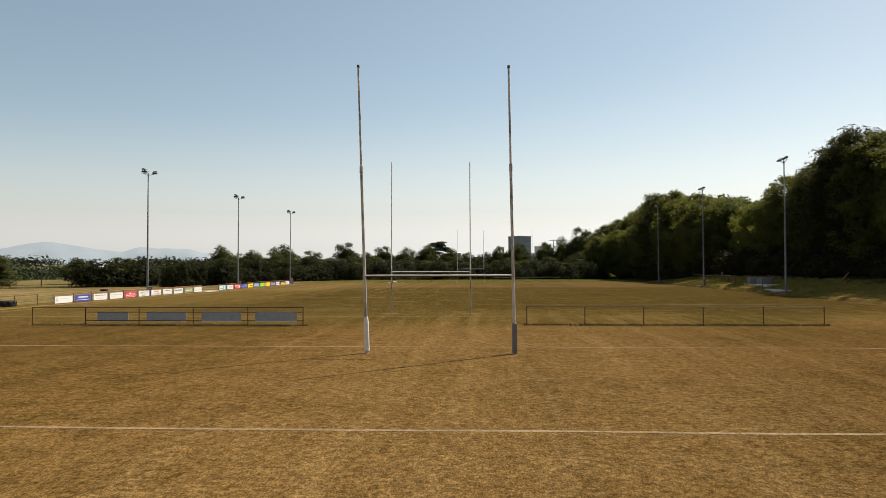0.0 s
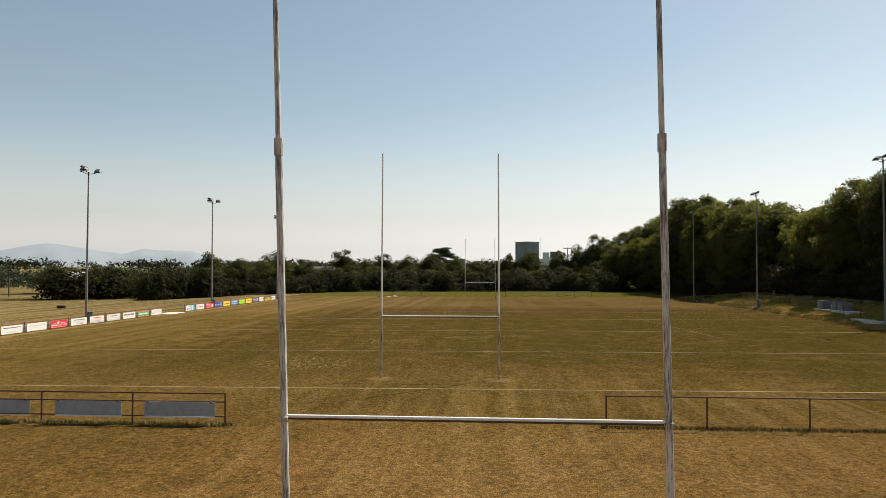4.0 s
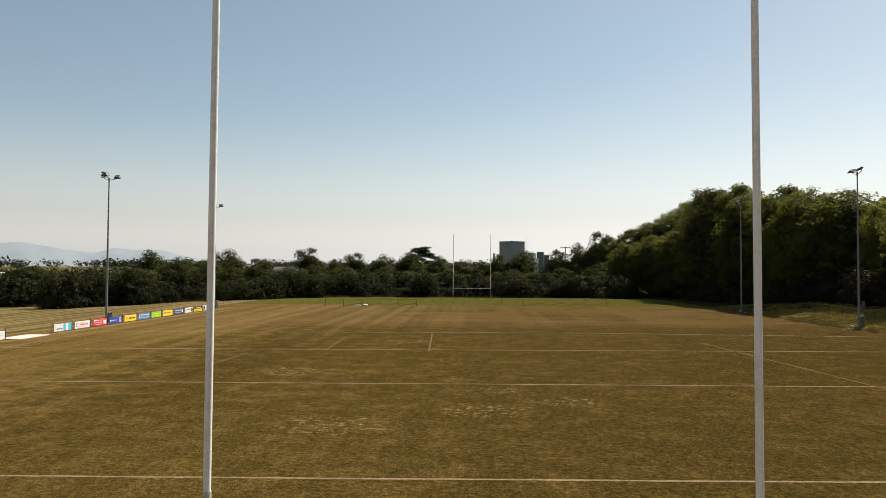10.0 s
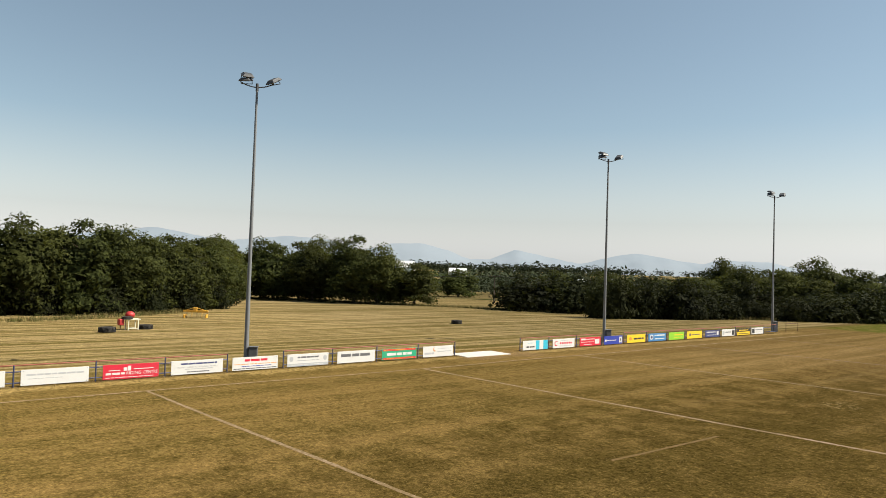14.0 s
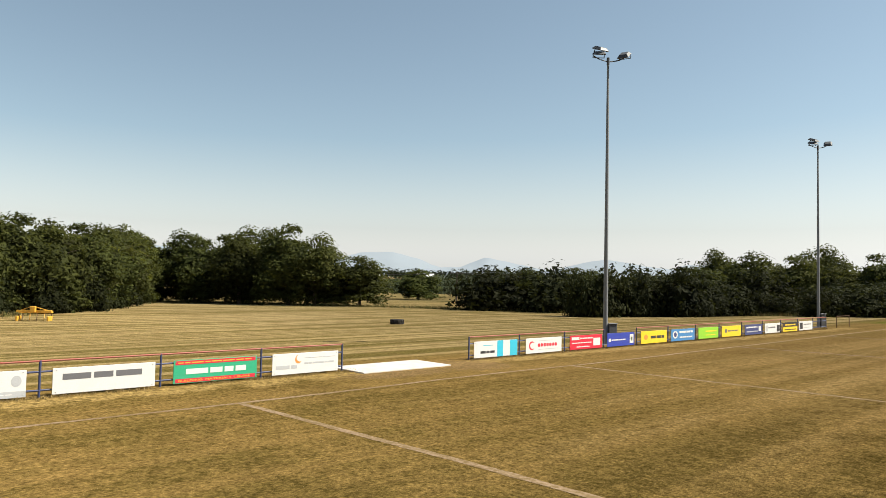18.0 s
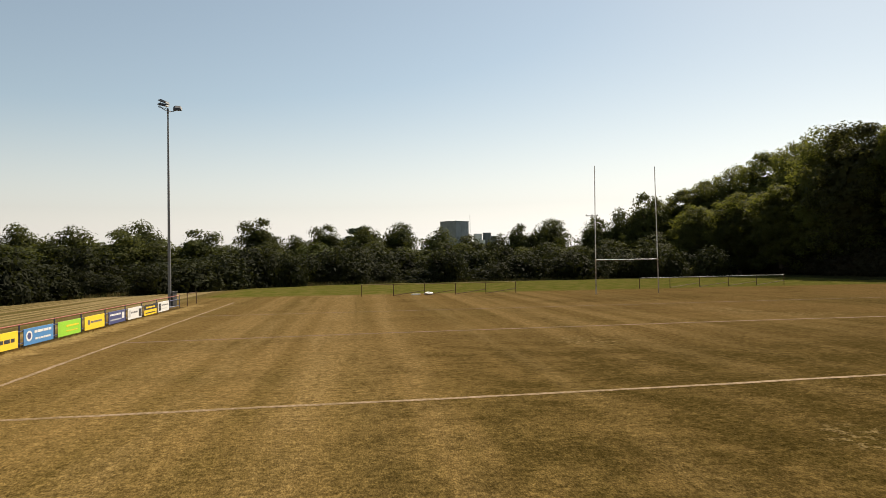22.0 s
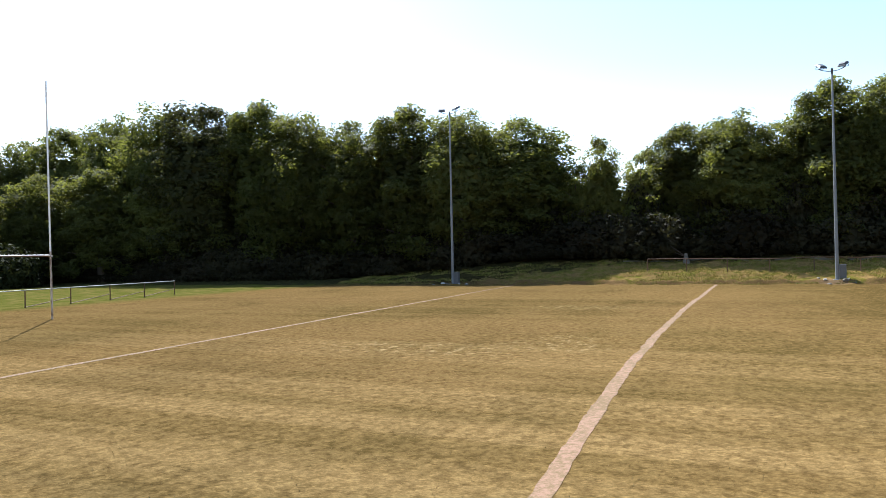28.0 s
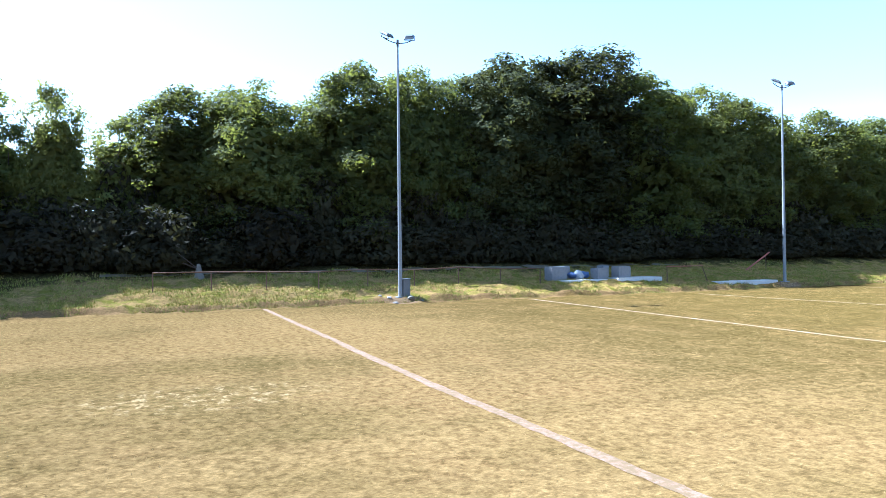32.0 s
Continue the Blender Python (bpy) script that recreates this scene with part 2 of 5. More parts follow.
    # single pale passes of the mower, at either end of the ground
    wob = m.ramp(m.noise(p, 0.09, 3), 0.3, 0.7, -0.5, 0.5, False)
    fade = m.ramp(m.noise(p, 1.0, 4, 0.7, stretch=(0.9, 0.13, 0.1)), 0.36, 0.6, 0.1, 1.0)
    for cx, half, amount, north in ((-29.6, 0.5, 0.3, 1), (-27.0, 0.7, 0.5, 1), (-24.3, 0.9, 0.7, 1), (-21.5, 0.6, 0.35, 1), (-18.2, 0.6, 0.3, 1), (-12.4, 0.7, 0.22, 1), (-4.6, 0.4, 0.3, 0), (-1.2, 0.5, 0.4, 0), (1.6, 0.45, 0.5, 0), (3.4, 0.6, 0.55, 0), (5.3, 0.45, 0.45, 0), (8.6, 0.7, 0.5, 0), (11.8, 0.5, 0.4, 0), (15.2, 0.6, 0.35, 0)):
        away = m.math("ABSOLUTE", m.math("ADD", m.math("SUBTRACT", x, cx), wob))
        pass_ = m.math("MULTIPLY", m.ramp(away, 0.1, half, amount, 0), m.ramp(y, 38, 48) if north else m.ramp(y, 6, -12))
        g = m.mix(m.math("MULTIPLY", pass_, fade), g, m.mix(m.ramp(tuft, 0.36, 0.64), (0.25, 0.175, 0.075), (0.38, 0.285, 0.14)))
    # pale clippings left along the foot of the boards
    clip = m.math("MULTIPLY", m.ramp(x, -35.5, -35.2), m.ramp(m.math("ADD", x, m.ramp(mid, 0.3, 0.7, -0.5, 0.5)), -34.7, -34.1, 1, 0))
    g = m.mix(m.math("MULTIPLY", m.math("MULTIPLY", clip, m.ramp(y, 96, 92)), m.ramp(tuft, 0.38, 0.6, 0.25, 0.85)), g, (0.42, 0.335, 0.15))
    # hay field to the west, mown in slanting swathes
    swath = m.noise(p, 1.0, 3, 0.6, stretch=(0.9, 0.02, 0.1, 0.55))
    hay = m.mix(m.ramp(swath, 0.42, 0.58), (0.15, 0.122, 0.04), (0.37, 0.285, 0.135))
    hay = m.mix(m.ramp(mid, 0.4, 0.75, 0, 0.5), hay, (0.20, 0.14, 0.055))
    g = m.mix(m.ramp(x, -38.5, -36.5, 1, 0), g, hay)
    # rough bank to the east
    rough = m.mix(m.ramp(m.noise(p, 1.3, 5, 0.7), 0.42, 0.62), (0.31, 0.215, 0.075), (0.17, 0.175, 0.02))
    rough = m.mix(m.ramp(tuft, 0.5, 0.75, 0, 0.8), rough, (0.11, 0.065, 0.03))
    edge = m.math("SUBTRACT", m.math("ADD", x, m.ramp(mid, 0.3, 0.7, -0.5, 0.5)), m.ramp(y, 74, 94, 0.8, 2.3))
    bank = m.ramp(edge, 35.6, 36.1)
    bank_y = m.ramp(y, 118, 104, 0, 1)
    g = m.mix(m.math("MULTIPLY", bank, bank_y), g, rough)
    # strip of bare soil at its foot
    foot = m.math("MULTIPLY", m.ramp(edge, 35.0, 35.6), m.ramp(edge, 35.9, 36.4, 1, 0))
    g = m.mix(m.math("MULTIPLY", m.math("MULTIPLY", foot, bank_y), 0.7), g, (0.24, 0.15, 0.07))
    # meadow strip behind the far goal
    g = m.mix(m.math("MULTIPLY", m.ramp(y, 103, 107), m.ramp(x, -38, -36)), g, m.mix(m.ramp(mid, 0.4, 0.65), (0.115, 0.125, 0.022), (0.21, 0.18, 0.05)))
    # woodland floor, drawn out over the bank past y 77 as painted tree shade
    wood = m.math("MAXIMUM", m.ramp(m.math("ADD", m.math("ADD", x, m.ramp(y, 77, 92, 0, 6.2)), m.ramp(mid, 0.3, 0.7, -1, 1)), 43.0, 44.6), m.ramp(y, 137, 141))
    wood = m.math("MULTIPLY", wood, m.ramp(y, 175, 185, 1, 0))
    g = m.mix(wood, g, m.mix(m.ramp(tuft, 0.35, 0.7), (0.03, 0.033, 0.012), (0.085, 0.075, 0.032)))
    # patchwork of distant fields
    vor = m.tree.nodes.new("ShaderNodeTexVoronoi")
    m.put(vor.inputs["Vector"], p)
    vor.inputs["Scale"].default_value = 0.007
    patch = m.split(vor.outputs["Color"])[0]
    land = m.mix(m.ramp(patch, 0.25, 0.75), (0.06, 0.09, 0.03), (0.30, 0.23, 0.10))
    dist = m.math("SQRT", m.math("ADD", m.math("MULTIPLY", x, x), m.math("MULTIPLY", y, y)))
    g = m.mix(m.ramp(dist, 185, 215), g, land)
    # bleached, threadbare spots in the pitch
    spots = None
    for cx, cy, rx, ry in ((13.2, 74.6, 1.6, 3.0), (-4.8, 17.4, 2.6, 2.0), (0.6, 20.4, 2.4, 1.8), (1.0, 25.0, 1.8, 1.2), (4.0, 22.4, 2.0, 1.4), (-7.8, 5.0, 3.4, 3.4), (-9.8, 30.4, 3.0, 2.0), (-5.0, 47.0, 2.4, 1.8), (-1.9, 75.8, 1.6, 4.0), (-14.6, 63.4, 1.4, 2.4), (-0.6, 72.4, 1.6, 2.0), (1.1, 72.4, 1.2, 1.2), (-14.6, 49.1, 1.0, 1.4)):
        dx, dy = m.math("DIVIDE", m.math("SUBTRACT", x, cx), rx), m.math("DIVIDE", m.math("SUBTRACT", y, cy), ry)
        e = m.ramp(m.math("ADD", m.math("MULTIPLY", dx, dx), m.math("MULTIPLY", dy, dy)), 0.2, 1.0, 1, 0)
        spots = e if spots is None else m.math("MAXIMUM", spots, e)
    bald = m.math("MULTIPLY", spots, m.ramp(m.noise(p, 3.4, 5, 0.75), 0.52, 0.64))
    g = m.mix(m.math("MULTIPLY", bald, 0.8), g, (0.42, 0.36, 0.22))
    g = m.mix(m.math("MULTIPLY", spots, m.ramp(m.noise(p, 3.4, 5, 0.75), 0.48, 0.36, 0, 0.6)), g, (0.095, 0.10, 0.022))
    # trodden soil by the slab in the fence's gap and at the posts' feet
    soil = None
    for cx, cy, rx, ry in ((-34.4, 50.3, 1.5, 1.8), (-34.1, 46.8, 0.9, 2.4), (-2.8, -0.3, 0.7, 0.6), (2.8, -0.3, 0.8, 0.6), (-0.5, -22.8, 0.5, 0.5), (5.06, -22.8, 0.5, 0.5), (36.6, 62.0, 0.9, 1.2), (36.6, 31.6, 0.9, 1.2)):
        dx, dy = m.math("DIVIDE", m.math("SUBTRACT", x, cx), rx), m.math("DIVIDE", m.math("SUBTRACT", y, cy), ry)
        e = m.ramp(m.math("ADD", m.math("ADD", m.math("MULTIPLY", dx, dx), m.math("MULTIPLY", dy, dy)), m.ramp(tuft, 0.3, 0.7, -0.6, 0.6)), 0.4, 1.1, 1, 0)
        soil = e if soil is None else m.math("MAXIMUM", soil, e)
    g = m.mix(m.math("MULTIPLY", soil, 0.8), g, (0.26, 0.18, 0.115))
    # blade grain
    coarse = m.noise(p, 1.0, 4, 0.75, stretch=(13.0, 8.0, 8.0))
    shag = m.noise(p, 1.0, 5, 0.75, stretch=(3.6, 1.5, 3.2))
    grain = m.math("MULTIPLY", m.ramp(fine, 0.30, 0.72, 0.56, 1.44), m.ramp(coarse, 0.32, 0.70, 0.64, 1.38))
    grain = m.math("MULTIPLY", grain, m.ramp(shag, 0.32, 0.70, 0.80, 1.20))
    near = m.ramp(y, 46, 64, 1.0, 0.55)
    grain = m.math("ADD", 1.0, m.math("MULTIPLY", m.math("SUBTRACT", grain, 1.0), near))
    shade = m.tree.nodes.new("ShaderNodeVectorMath")
    shade.operation = "SCALE"
    m.put(shade.inputs[0], g)
    m.put(shade.inputs["Scale"], grain)
    g = m.mix(m.math("MULTIPLY", near, m.ramp(fine, 0.54, 0.72, 0, 0.26)), shade.outputs[0], (0.36, 0.27, 0.115))
    # sward of one olive straw tone, under its patches
    grey = m.tree.nodes.new("ShaderNodeRGBToBW")
    m.put(grey.inputs[0], g)
    tone = m.tree.nodes.new("ShaderNodeVectorMath")
    tone.operation = "SCALE"
    m.put(tone.inputs[0], m.mix(m.ramp(y, -16, -3), (1.54, 0.93, 0.34), (1.42, 0.975, 0.35)))
    m.put(tone.inputs["Scale"], grey.outputs[0])
    sward = m.math("MULTIPLY", m.ramp(x, -38.5, -36.5), m.ramp(x, 35.0, 36.5, 1, 0.45))
    sward = m.math("MULTIPLY", sward, m.ramp(y, 100, 108, 0.6, 0.0))
    g = m.mix(sward, g, tone.outputs[0])
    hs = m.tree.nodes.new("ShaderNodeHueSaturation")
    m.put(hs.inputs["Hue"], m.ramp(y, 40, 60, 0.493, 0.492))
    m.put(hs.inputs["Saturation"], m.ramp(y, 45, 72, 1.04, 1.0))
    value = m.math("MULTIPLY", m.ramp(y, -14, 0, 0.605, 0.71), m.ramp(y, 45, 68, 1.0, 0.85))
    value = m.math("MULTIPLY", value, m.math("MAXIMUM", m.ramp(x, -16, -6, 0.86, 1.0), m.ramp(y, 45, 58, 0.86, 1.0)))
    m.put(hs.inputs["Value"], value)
    m.put(hs.inputs["Color"], g)
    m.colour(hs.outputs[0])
    m.bump(m.math("ADD", m.math("ADD", fine, coarse), m.math("MULTIPLY", tuft, 0.8)), m.math("MULTIPLY", near, 0.6), 0.03)
    m.bsdf.inputs["Specular IOR Level"].default_value = 0.0
    return m.mat


def line_material(pale, grassy):
    """A marking scorched and bleached into the turf, with grass showing through."""
    m = Nodes("worn_line", 0.95)
    p = m.pos()
    worn = m.ramp(m.math("ADD", m.noise(p, 9.0, 4, 0.7), m.math("MULTIPLY", m.noise(p, 0.6, 2), 0.4)), 0.55, 0.80)
    c = m.mix(worn, pale, grassy)
    m.colour(c).bump(m.noise(p, 30, 3), 0.5, 0.02)
    m.bsdf.inputs["Specular IOR Level"].default_value = 0.1
    return m.mat


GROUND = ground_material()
LINE = line_material((0.235, 0.165, 0.105), (0.14, 0.095, 0.045))
DUSTY = line_material((0.168, 0.103, 0.070), (0.105, 0.071, 0.036))
SCORCH = line_material((0.14, 0.085, 0.036), (0.10, 0.064, 0.022))
LEAF_WOOD = leaf_material("woodland_leaves", (0.019, 0.021, 0.009), (0.062, 0.066, 0.018), (0.42, 0.44, 0.06), 0.24)
LEAF_DARK = leaf_material("dark_leaves", (0.015, 0.016, 0.008), (0.038, 0.040, 0.014), (0.15, 0.15, 0.03), 0.25)
LEAF_HEDGE = leaf_material("hedge_leaves", (0.010, 0.013, 0.005), (0.052, 0.056, 0.014), (0.14, 0.15, 0.026), 0.22)
# bushes at the hedge's foot: the shade there is put into the leaf colour
LEAF_BUSH_SHADE = leaf_material("shade_dark_bush_leaves", (0.005, 0.007, 0.003), (0.022, 0.024, 0.008), (0.05, 0.055, 0.012), 0.2)
# understory leaves coloured darker, as the shade beneath the wood
LEAF_UNDER_SHADE = leaf_material("shade_dark_understory_leaves", (0.013, 0.011, 0.007), (0.030, 0.025, 0.012), (0.07, 0.066, 0.018), 0.2)
LEAF_FAR = leaf_material("distant_leaves", (0.016, 0.022, 0.011), (0.036, 0.042, 0.022), (0.05, 0.06, 0.026), 0.12)
LEAF_PALE = leaf_material("pale_leaves", (0.04, 0.046, 0.012), (0.11, 0.112, 0.03), (0.34, 0.35, 0.06), 0.34)
LEAF_CEDAR = leaf_material("cedar_needles", (0.015, 0.025, 0.013), (0.033, 0.045, 0.025), (0.049, 0.074, 0.025), 0.15)
BARK = plain("bark", (0.11, 0.085, 0.06), 0.9, spot=(0.05, 0.04, 0.03), grain=18)
STEEL = plain("galvanised_steel", (0.18, 0.187, 0.195), 0.6, 0.2, spot=(0.14, 0.145, 0.15))
LAMP_GREY = plain("lamp_housing", (0.06, 0.062, 0.068), 0.55, 0.1)
LAMP_GLASS = plain("lamp_glass", (0.10, 0.11, 0.13), 0.12)
CABINET = plain("cabinet_grey", (0.09, 0.09, 0.092), 0.5)
CLEAN_WHITE = plain("white_gloss_paint", (0.74, 0.73, 0.70), 0.4, spot=(0.50, 0.46, 0.40), amount=0.5, scale=5)
WHITE_POST = peeling("peeling_white_paint", (0.56, 0.54, 0.50), (0.075, 0.064, 0.055), 0.475)
RUST_POST = peeling("rusted_post_paint", (0.46, 0.41, 0.35), (0.055, 0.034, 0.026), 0.46)
PAD_WHITE = plain("white_pad", (0.66, 0.64, 0.60), 0.6)
PAD_GREY = plain("grey_pad", (0.13, 0.13, 0.14), 0.6)
BLACK_CAP = plain("black_cap", (0.03, 0.03, 0.03), 0.5)
RUST_RAIL = plain("rusty_brown_rail", (0.10, 0.055, 0.035), 0.7, spot=(0.04, 0.025, 0.02))
RED_RAIL = plain("faded_red_rail", (0.25, 0.055, 0.035), 0.55, spot=(0.22, 0.08, 0.05), amount=0.7)
BLUE_RAIL = plain("dark_blue_rail", (0.035, 0.045, 0.11), 0.5, spot=(0.03, 0.03, 0.05))
PANEL_GREY = plain("grey_sheet", (0.30, 0.31, 0.33), 0.5)
CONCRETE = plain("pale_concrete", (0.50, 0.47, 0.43), 0.85, spot=(0.36, 0.33, 0.28))
SLAB_WHITE = plain("bleached_concrete", (0.50, 0.46, 0.42), 0.85, spot=(0.40, 0.36, 0.31), amount=0.6, scale=1.5)
BLOCK = plain("grey_blockwork", (0.19, 0.185, 0.185), 0.85)
RUBBER = plain("tyre_rubber", (0.022, 0.021, 0.02), 0.8, spot=(0.07, 0.06, 0.045), amount=0.8)
YELLOW_STEEL = plain("yellow_machine_paint", (0.62, 0.32, 0.03), 0.5, spot=(0.30, 0.14, 0.03))
RED_STEEL = plain("red_machine_paint", (0.38, 0.025, 0.025), 0.5)
CREAM_STEEL = plain("cream_machine_paint", (0.66, 0.62, 0.48), 0.55)
SLATE = plain("slate_roof", (0.13, 0.125, 0.13), 0.7)
SHED_WHITE = plain("white_sheeting", (0.68, 0.68, 0.67), 0.5)
TOWER_GREY = plain("grey_cladding", (0.155, 0.185, 0.20), 0.5, scale=0.4)
TOWER_DARK = plain("dark_cladding", (0.10, 0.115, 0.125), 0.5, scale=0.4)
POLE_WOOD = plain("tarred_pole_wood", (0.07, 0.055, 0.045), 0.85)
STONE = plain("weathered_stone", (0.16, 0.145, 0.125), 0.9, spot=(0.12, 0.11, 0.09))
TRACK = plain("trodden_soil", (0.13, 0.105, 0.075), 0.95, spot=(0.10, 0.085, 0.05), amount=0.9, scale=1.5)
LITTER_WHITE = plain("white_plastic", (0.75, 0.75, 0.74), 0.4)
WEATHERED_RAIL = plain("weathered_pale_rail", (0.20, 0.145, 0.075), 0.8, spot=(0.10, 0.07, 0.04), amount=0.8, scale=3)
TARP_BLUE = plain("blue_plastic", (0.05, 0.08, 0.18), 0.45)
PAINTS = {}


def paint(rgb):
    """Printed vinyl of a board, in one colour."""
    if rgb not in PAINTS:
        PAINTS[rgb] = plain("printed_vinyl", rgb, 0.45, amount=0.25, spot=tuple(0.75 * c + 0.05 for c in rgb), scale=2.0)
    return PAINTS[rgb]


# ---- mesh helpers ----
def part(name, bm, material, parent=None, label="", smooth=False):
    """Links a bmesh as one mesh object, under a thing or a part."""
    me = bpy.data.meshes.new(name)
    bm.normal_update()
    bm.to_mesh(me)
    bm.free()
    return part_mesh(name, me, material, parent, label, smooth)


def part_mesh(name, me, material, parent=None, label="", smooth=False):
    if not me.materials:
        me.materials.append(material)
    if smooth:
        me.polygons.foreach_set("use_smooth", [q.loop_total == 4 for q in me.polygons])
    ob = new(name, me)
    ob.parent = parent
    if label:
        ob["label"] = label
    return ob


def thing(name, m, label, category, group="", kind=""):
    ob = tagged(new(name), label, category, group, kind)
    ob.empty_display_size = 0.2
    ob.matrix_world = m
    return ob


def add_box(bm, lo, hi, bevel=0.0, turn=None):
    c, s = [(a + b) / 2 for a, b in zip(lo, hi)], [b - a for a, b in zip(lo, hi)]
    m = Matrix.Translation(c) @ (turn or Matrix()) @ Matrix.Diagonal((*s, 1))
    g = bmesh.ops.create_cube(bm, size=1, matrix=m)
    if bevel:
        edges = {e for v in g["verts"] for e in v.link_edges}
        bmesh.ops.bevel(bm, geom=list(edges), offset=bevel, segments=1, affect="EDGES")


def box(lo, hi, bevel=0.0, turn=None):
    bm = bmesh.new()
    add_box(bm, lo, hi, bevel, turn)
    return bm


def add_tube(bm, a, b, r0, r1=None, sides=10):
    a, b = Vector(a), Vector(b)
    m = Matrix.Translation((a + b) / 2) @ (b - a).to_track_quat("Z", "Y").to_matrix().to_4x4()
    bmesh.ops.create_cone(bm, cap_ends=True, segments=sides, radius1=r0, radius2=r0 if r1 is None else r1, depth=(b - a).length, matrix=m)
    ends = [f for f in bm.faces if len(f.verts) == sides and sides > 4 and not f.tag]
    bmesh.ops.split_edges(bm, edges=list({e for f in ends for e in f.edges}))
    for f in bm.faces:
        f.tag = True


def tube(a, b, r0, r1=None, sides=10):
    bm = bmesh.new()
    add_tube(bm, a, b, r0, r1, sides)
    return bm


def smooth01(v):
    v = min(max(v, 0.0), 1.0)
    return v * v * (3 - 2 * v)


def rough_at(x, y, s):
    return noise.noise(Vector((x * s, y * s, 3.7)))


def ground_z(x, y):
    """Height of the ground: level pitch, field falling to the west, bank to the east."""
    z = -0.9 * smooth01((-39 - x) / 30) - 1.2 * smooth01((-75 - x) / 120)
    z += 16 * smooth01((math.hypot(x, y) - 520) / 1500)
    if x > 35.4:
        f = 0.25 + 0.75 * smooth01((112 - y) / 26)
        u = x + 0.25 * rough_at(x, y, 0.5) - 0.8 - 1.5 * smooth01((y - 74) / 20)
        b = 0.32 * smooth01((u - 35.6) / 0.35) + 0.5 * smooth01((u - 36.2) / 2.6) + 1.6 * smooth01((u - 38.6) / 9) + 2.0 * smooth01((u - 47) / 60)
        lump = 0.15 * (rough_at(x, y, 0.9) + 0.9 * rough_at(x, y, 2.2)) * smooth01((x - 35.7) / 0.8) * smooth01((60 - x) / 10)
        z += f * b + lump * max(f, 0.4)
    return z


# ---- ground ----
def build_ground():
    xs = np.unique(np.r_[-4200, -2500, -1400, -800, -500, -320, -2000, -1100, -650, np.arange(-240, -40, 4.0), np.arange(-40, 34, 2.0), np.arange(34, 35.6, 0.4), np.arange(35.6, 41, 0.2), np.arange(41, 44, 0.5), np.arange(44, 72, 1.5), 76, 84, 100, 130, 180, 260, 400, 800, 1600, 4200])
    ys = np.unique(np.r_[-4200, -1600, -600, -300, -160, -100, np.arange(-70, 20, 2.0), np.arange(20, 30, 0.6), np.arange(30, 98, 0.3), np.arange(98, 112, 0.7), np.arange(112, 190, 2.0), 200, 230, 280, 360, 500, 650, 800, 1100, 1400, 2000, 2500, 4200])
    verts = [(x, y, ground_z(x, y)) for y in ys for x in xs]
    n = len(xs)
    faces = [(j * n + i, j * n + i + 1, (j + 1) * n + i + 1, (j + 1) * n + i) for j in range(len(ys) - 1) for i in range(n - 1)]
    me = bpy.data.meshes.new("ground")
    me.from_pydata(verts, [], faces)
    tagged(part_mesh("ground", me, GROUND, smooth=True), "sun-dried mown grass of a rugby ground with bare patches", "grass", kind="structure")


build_ground()


def pitch_line(pts, width, label, mat=LINE):
    """A worn marking with ragged edges through the given points, laid just over the turf."""
    pts = [Vector(p) for p in pts]
    way = [0.0]
    for p, q in zip(pts, pts[1:]):
        way.append(way[-1] + (q - p).length)
    n = max(int(way[-1] / 0.2), 2)
    ds = np.linspace(0, way[-1], n + 1)
    xs, ys = np.interp(ds, way, [p.x for p in pts]), np.interp(ds, way, [p.y for p in pts])
    soft = np.ones(31) / 31
    if len(pts) > 2:
        xs[15:-15], ys[15:-15] = np.convolve(xs, soft, "valid"), np.convolve(ys, soft, "valid")
    d = pts[-1] - pts[0]
    side = Vector((-d.y, d.x)).normalized()
    verts = []
    for i in range(n + 1):
        c = Vector((xs[i], ys[i])) + side * 0.06 * noise.noise(Vector((i * 0.05, pts[0].x, pts[0].y))) * min(i, n - i, 8) / 8
        for s in (-1, 1):
            wob = 0.5 + 0.16 * noise.noise(Vector((i * 0.35, s * 5.0 + pts[0].y, pts[0].x))) + 0.12 * noise.noise(Vector((i * 1.3, s * 9.0 + pts[0].y, pts[0].x)))
            p = c + side * s * width * wob
            verts.append((p.x, p.y, ground_z(p.x, p.y) + 0.006))
    faces = [(2 * i, 2 * i + 1, 2 * i + 3, 2 * i + 2) for i in range(n)]
    me = bpy.data.meshes.new("pitch_line")
    me.from_pydata(verts, [], faces)
    return tagged(part_mesh("pitch_line", me, mat), label, "pitch line", kind="structure")


CROSS = "pale scorched line across the dry pitch"
for width, *pts in (
    (0.15, (-31.8, -36.0), (-5.8, -35.75), (3.2, -35.58), (30, -35.3)), (0.13, (-31.9, -21.2), (-8.7, -21.0), (31.5, -20.75)), (0.16, (-32, -3.95), (31, -2.1)),
    (0.13, (-32.2, 10.2), (33, 12.3)), (0.15, (-32.2, 25.75), (33.5, 27.75)), (0.19, (-32, 40.05), (-17, 40.65), (33.8, 42.9)),
    (0.2, (-32.1, 53.4), (-18, 54.1), (0, 55.5), (12.5, 55.6), (35.5, 54.4)),
    (0.25, (-32.2, 67.6), (-24, 68.5), (-8, 69.6), (0, 69.95), (12, 70.1), (35.8, 69.9)), (0.2, (-32.4, 81.5), (-13, 82.5), (0, 83.3), (14, 84.1), (35.5, 85.4))):
    pitch_line(pts, width, CROSS, DUSTY if pts[0][1] > 60 else LINE)
pitch_line(((-32.6, -3.9), (-32.3, 31.5), (-32.0, 41.0), (-32.35, 49.8), (-32.1, 54.0), (-32.7, 96.0)), 0.16, "worn touchline beside the advertising fence")
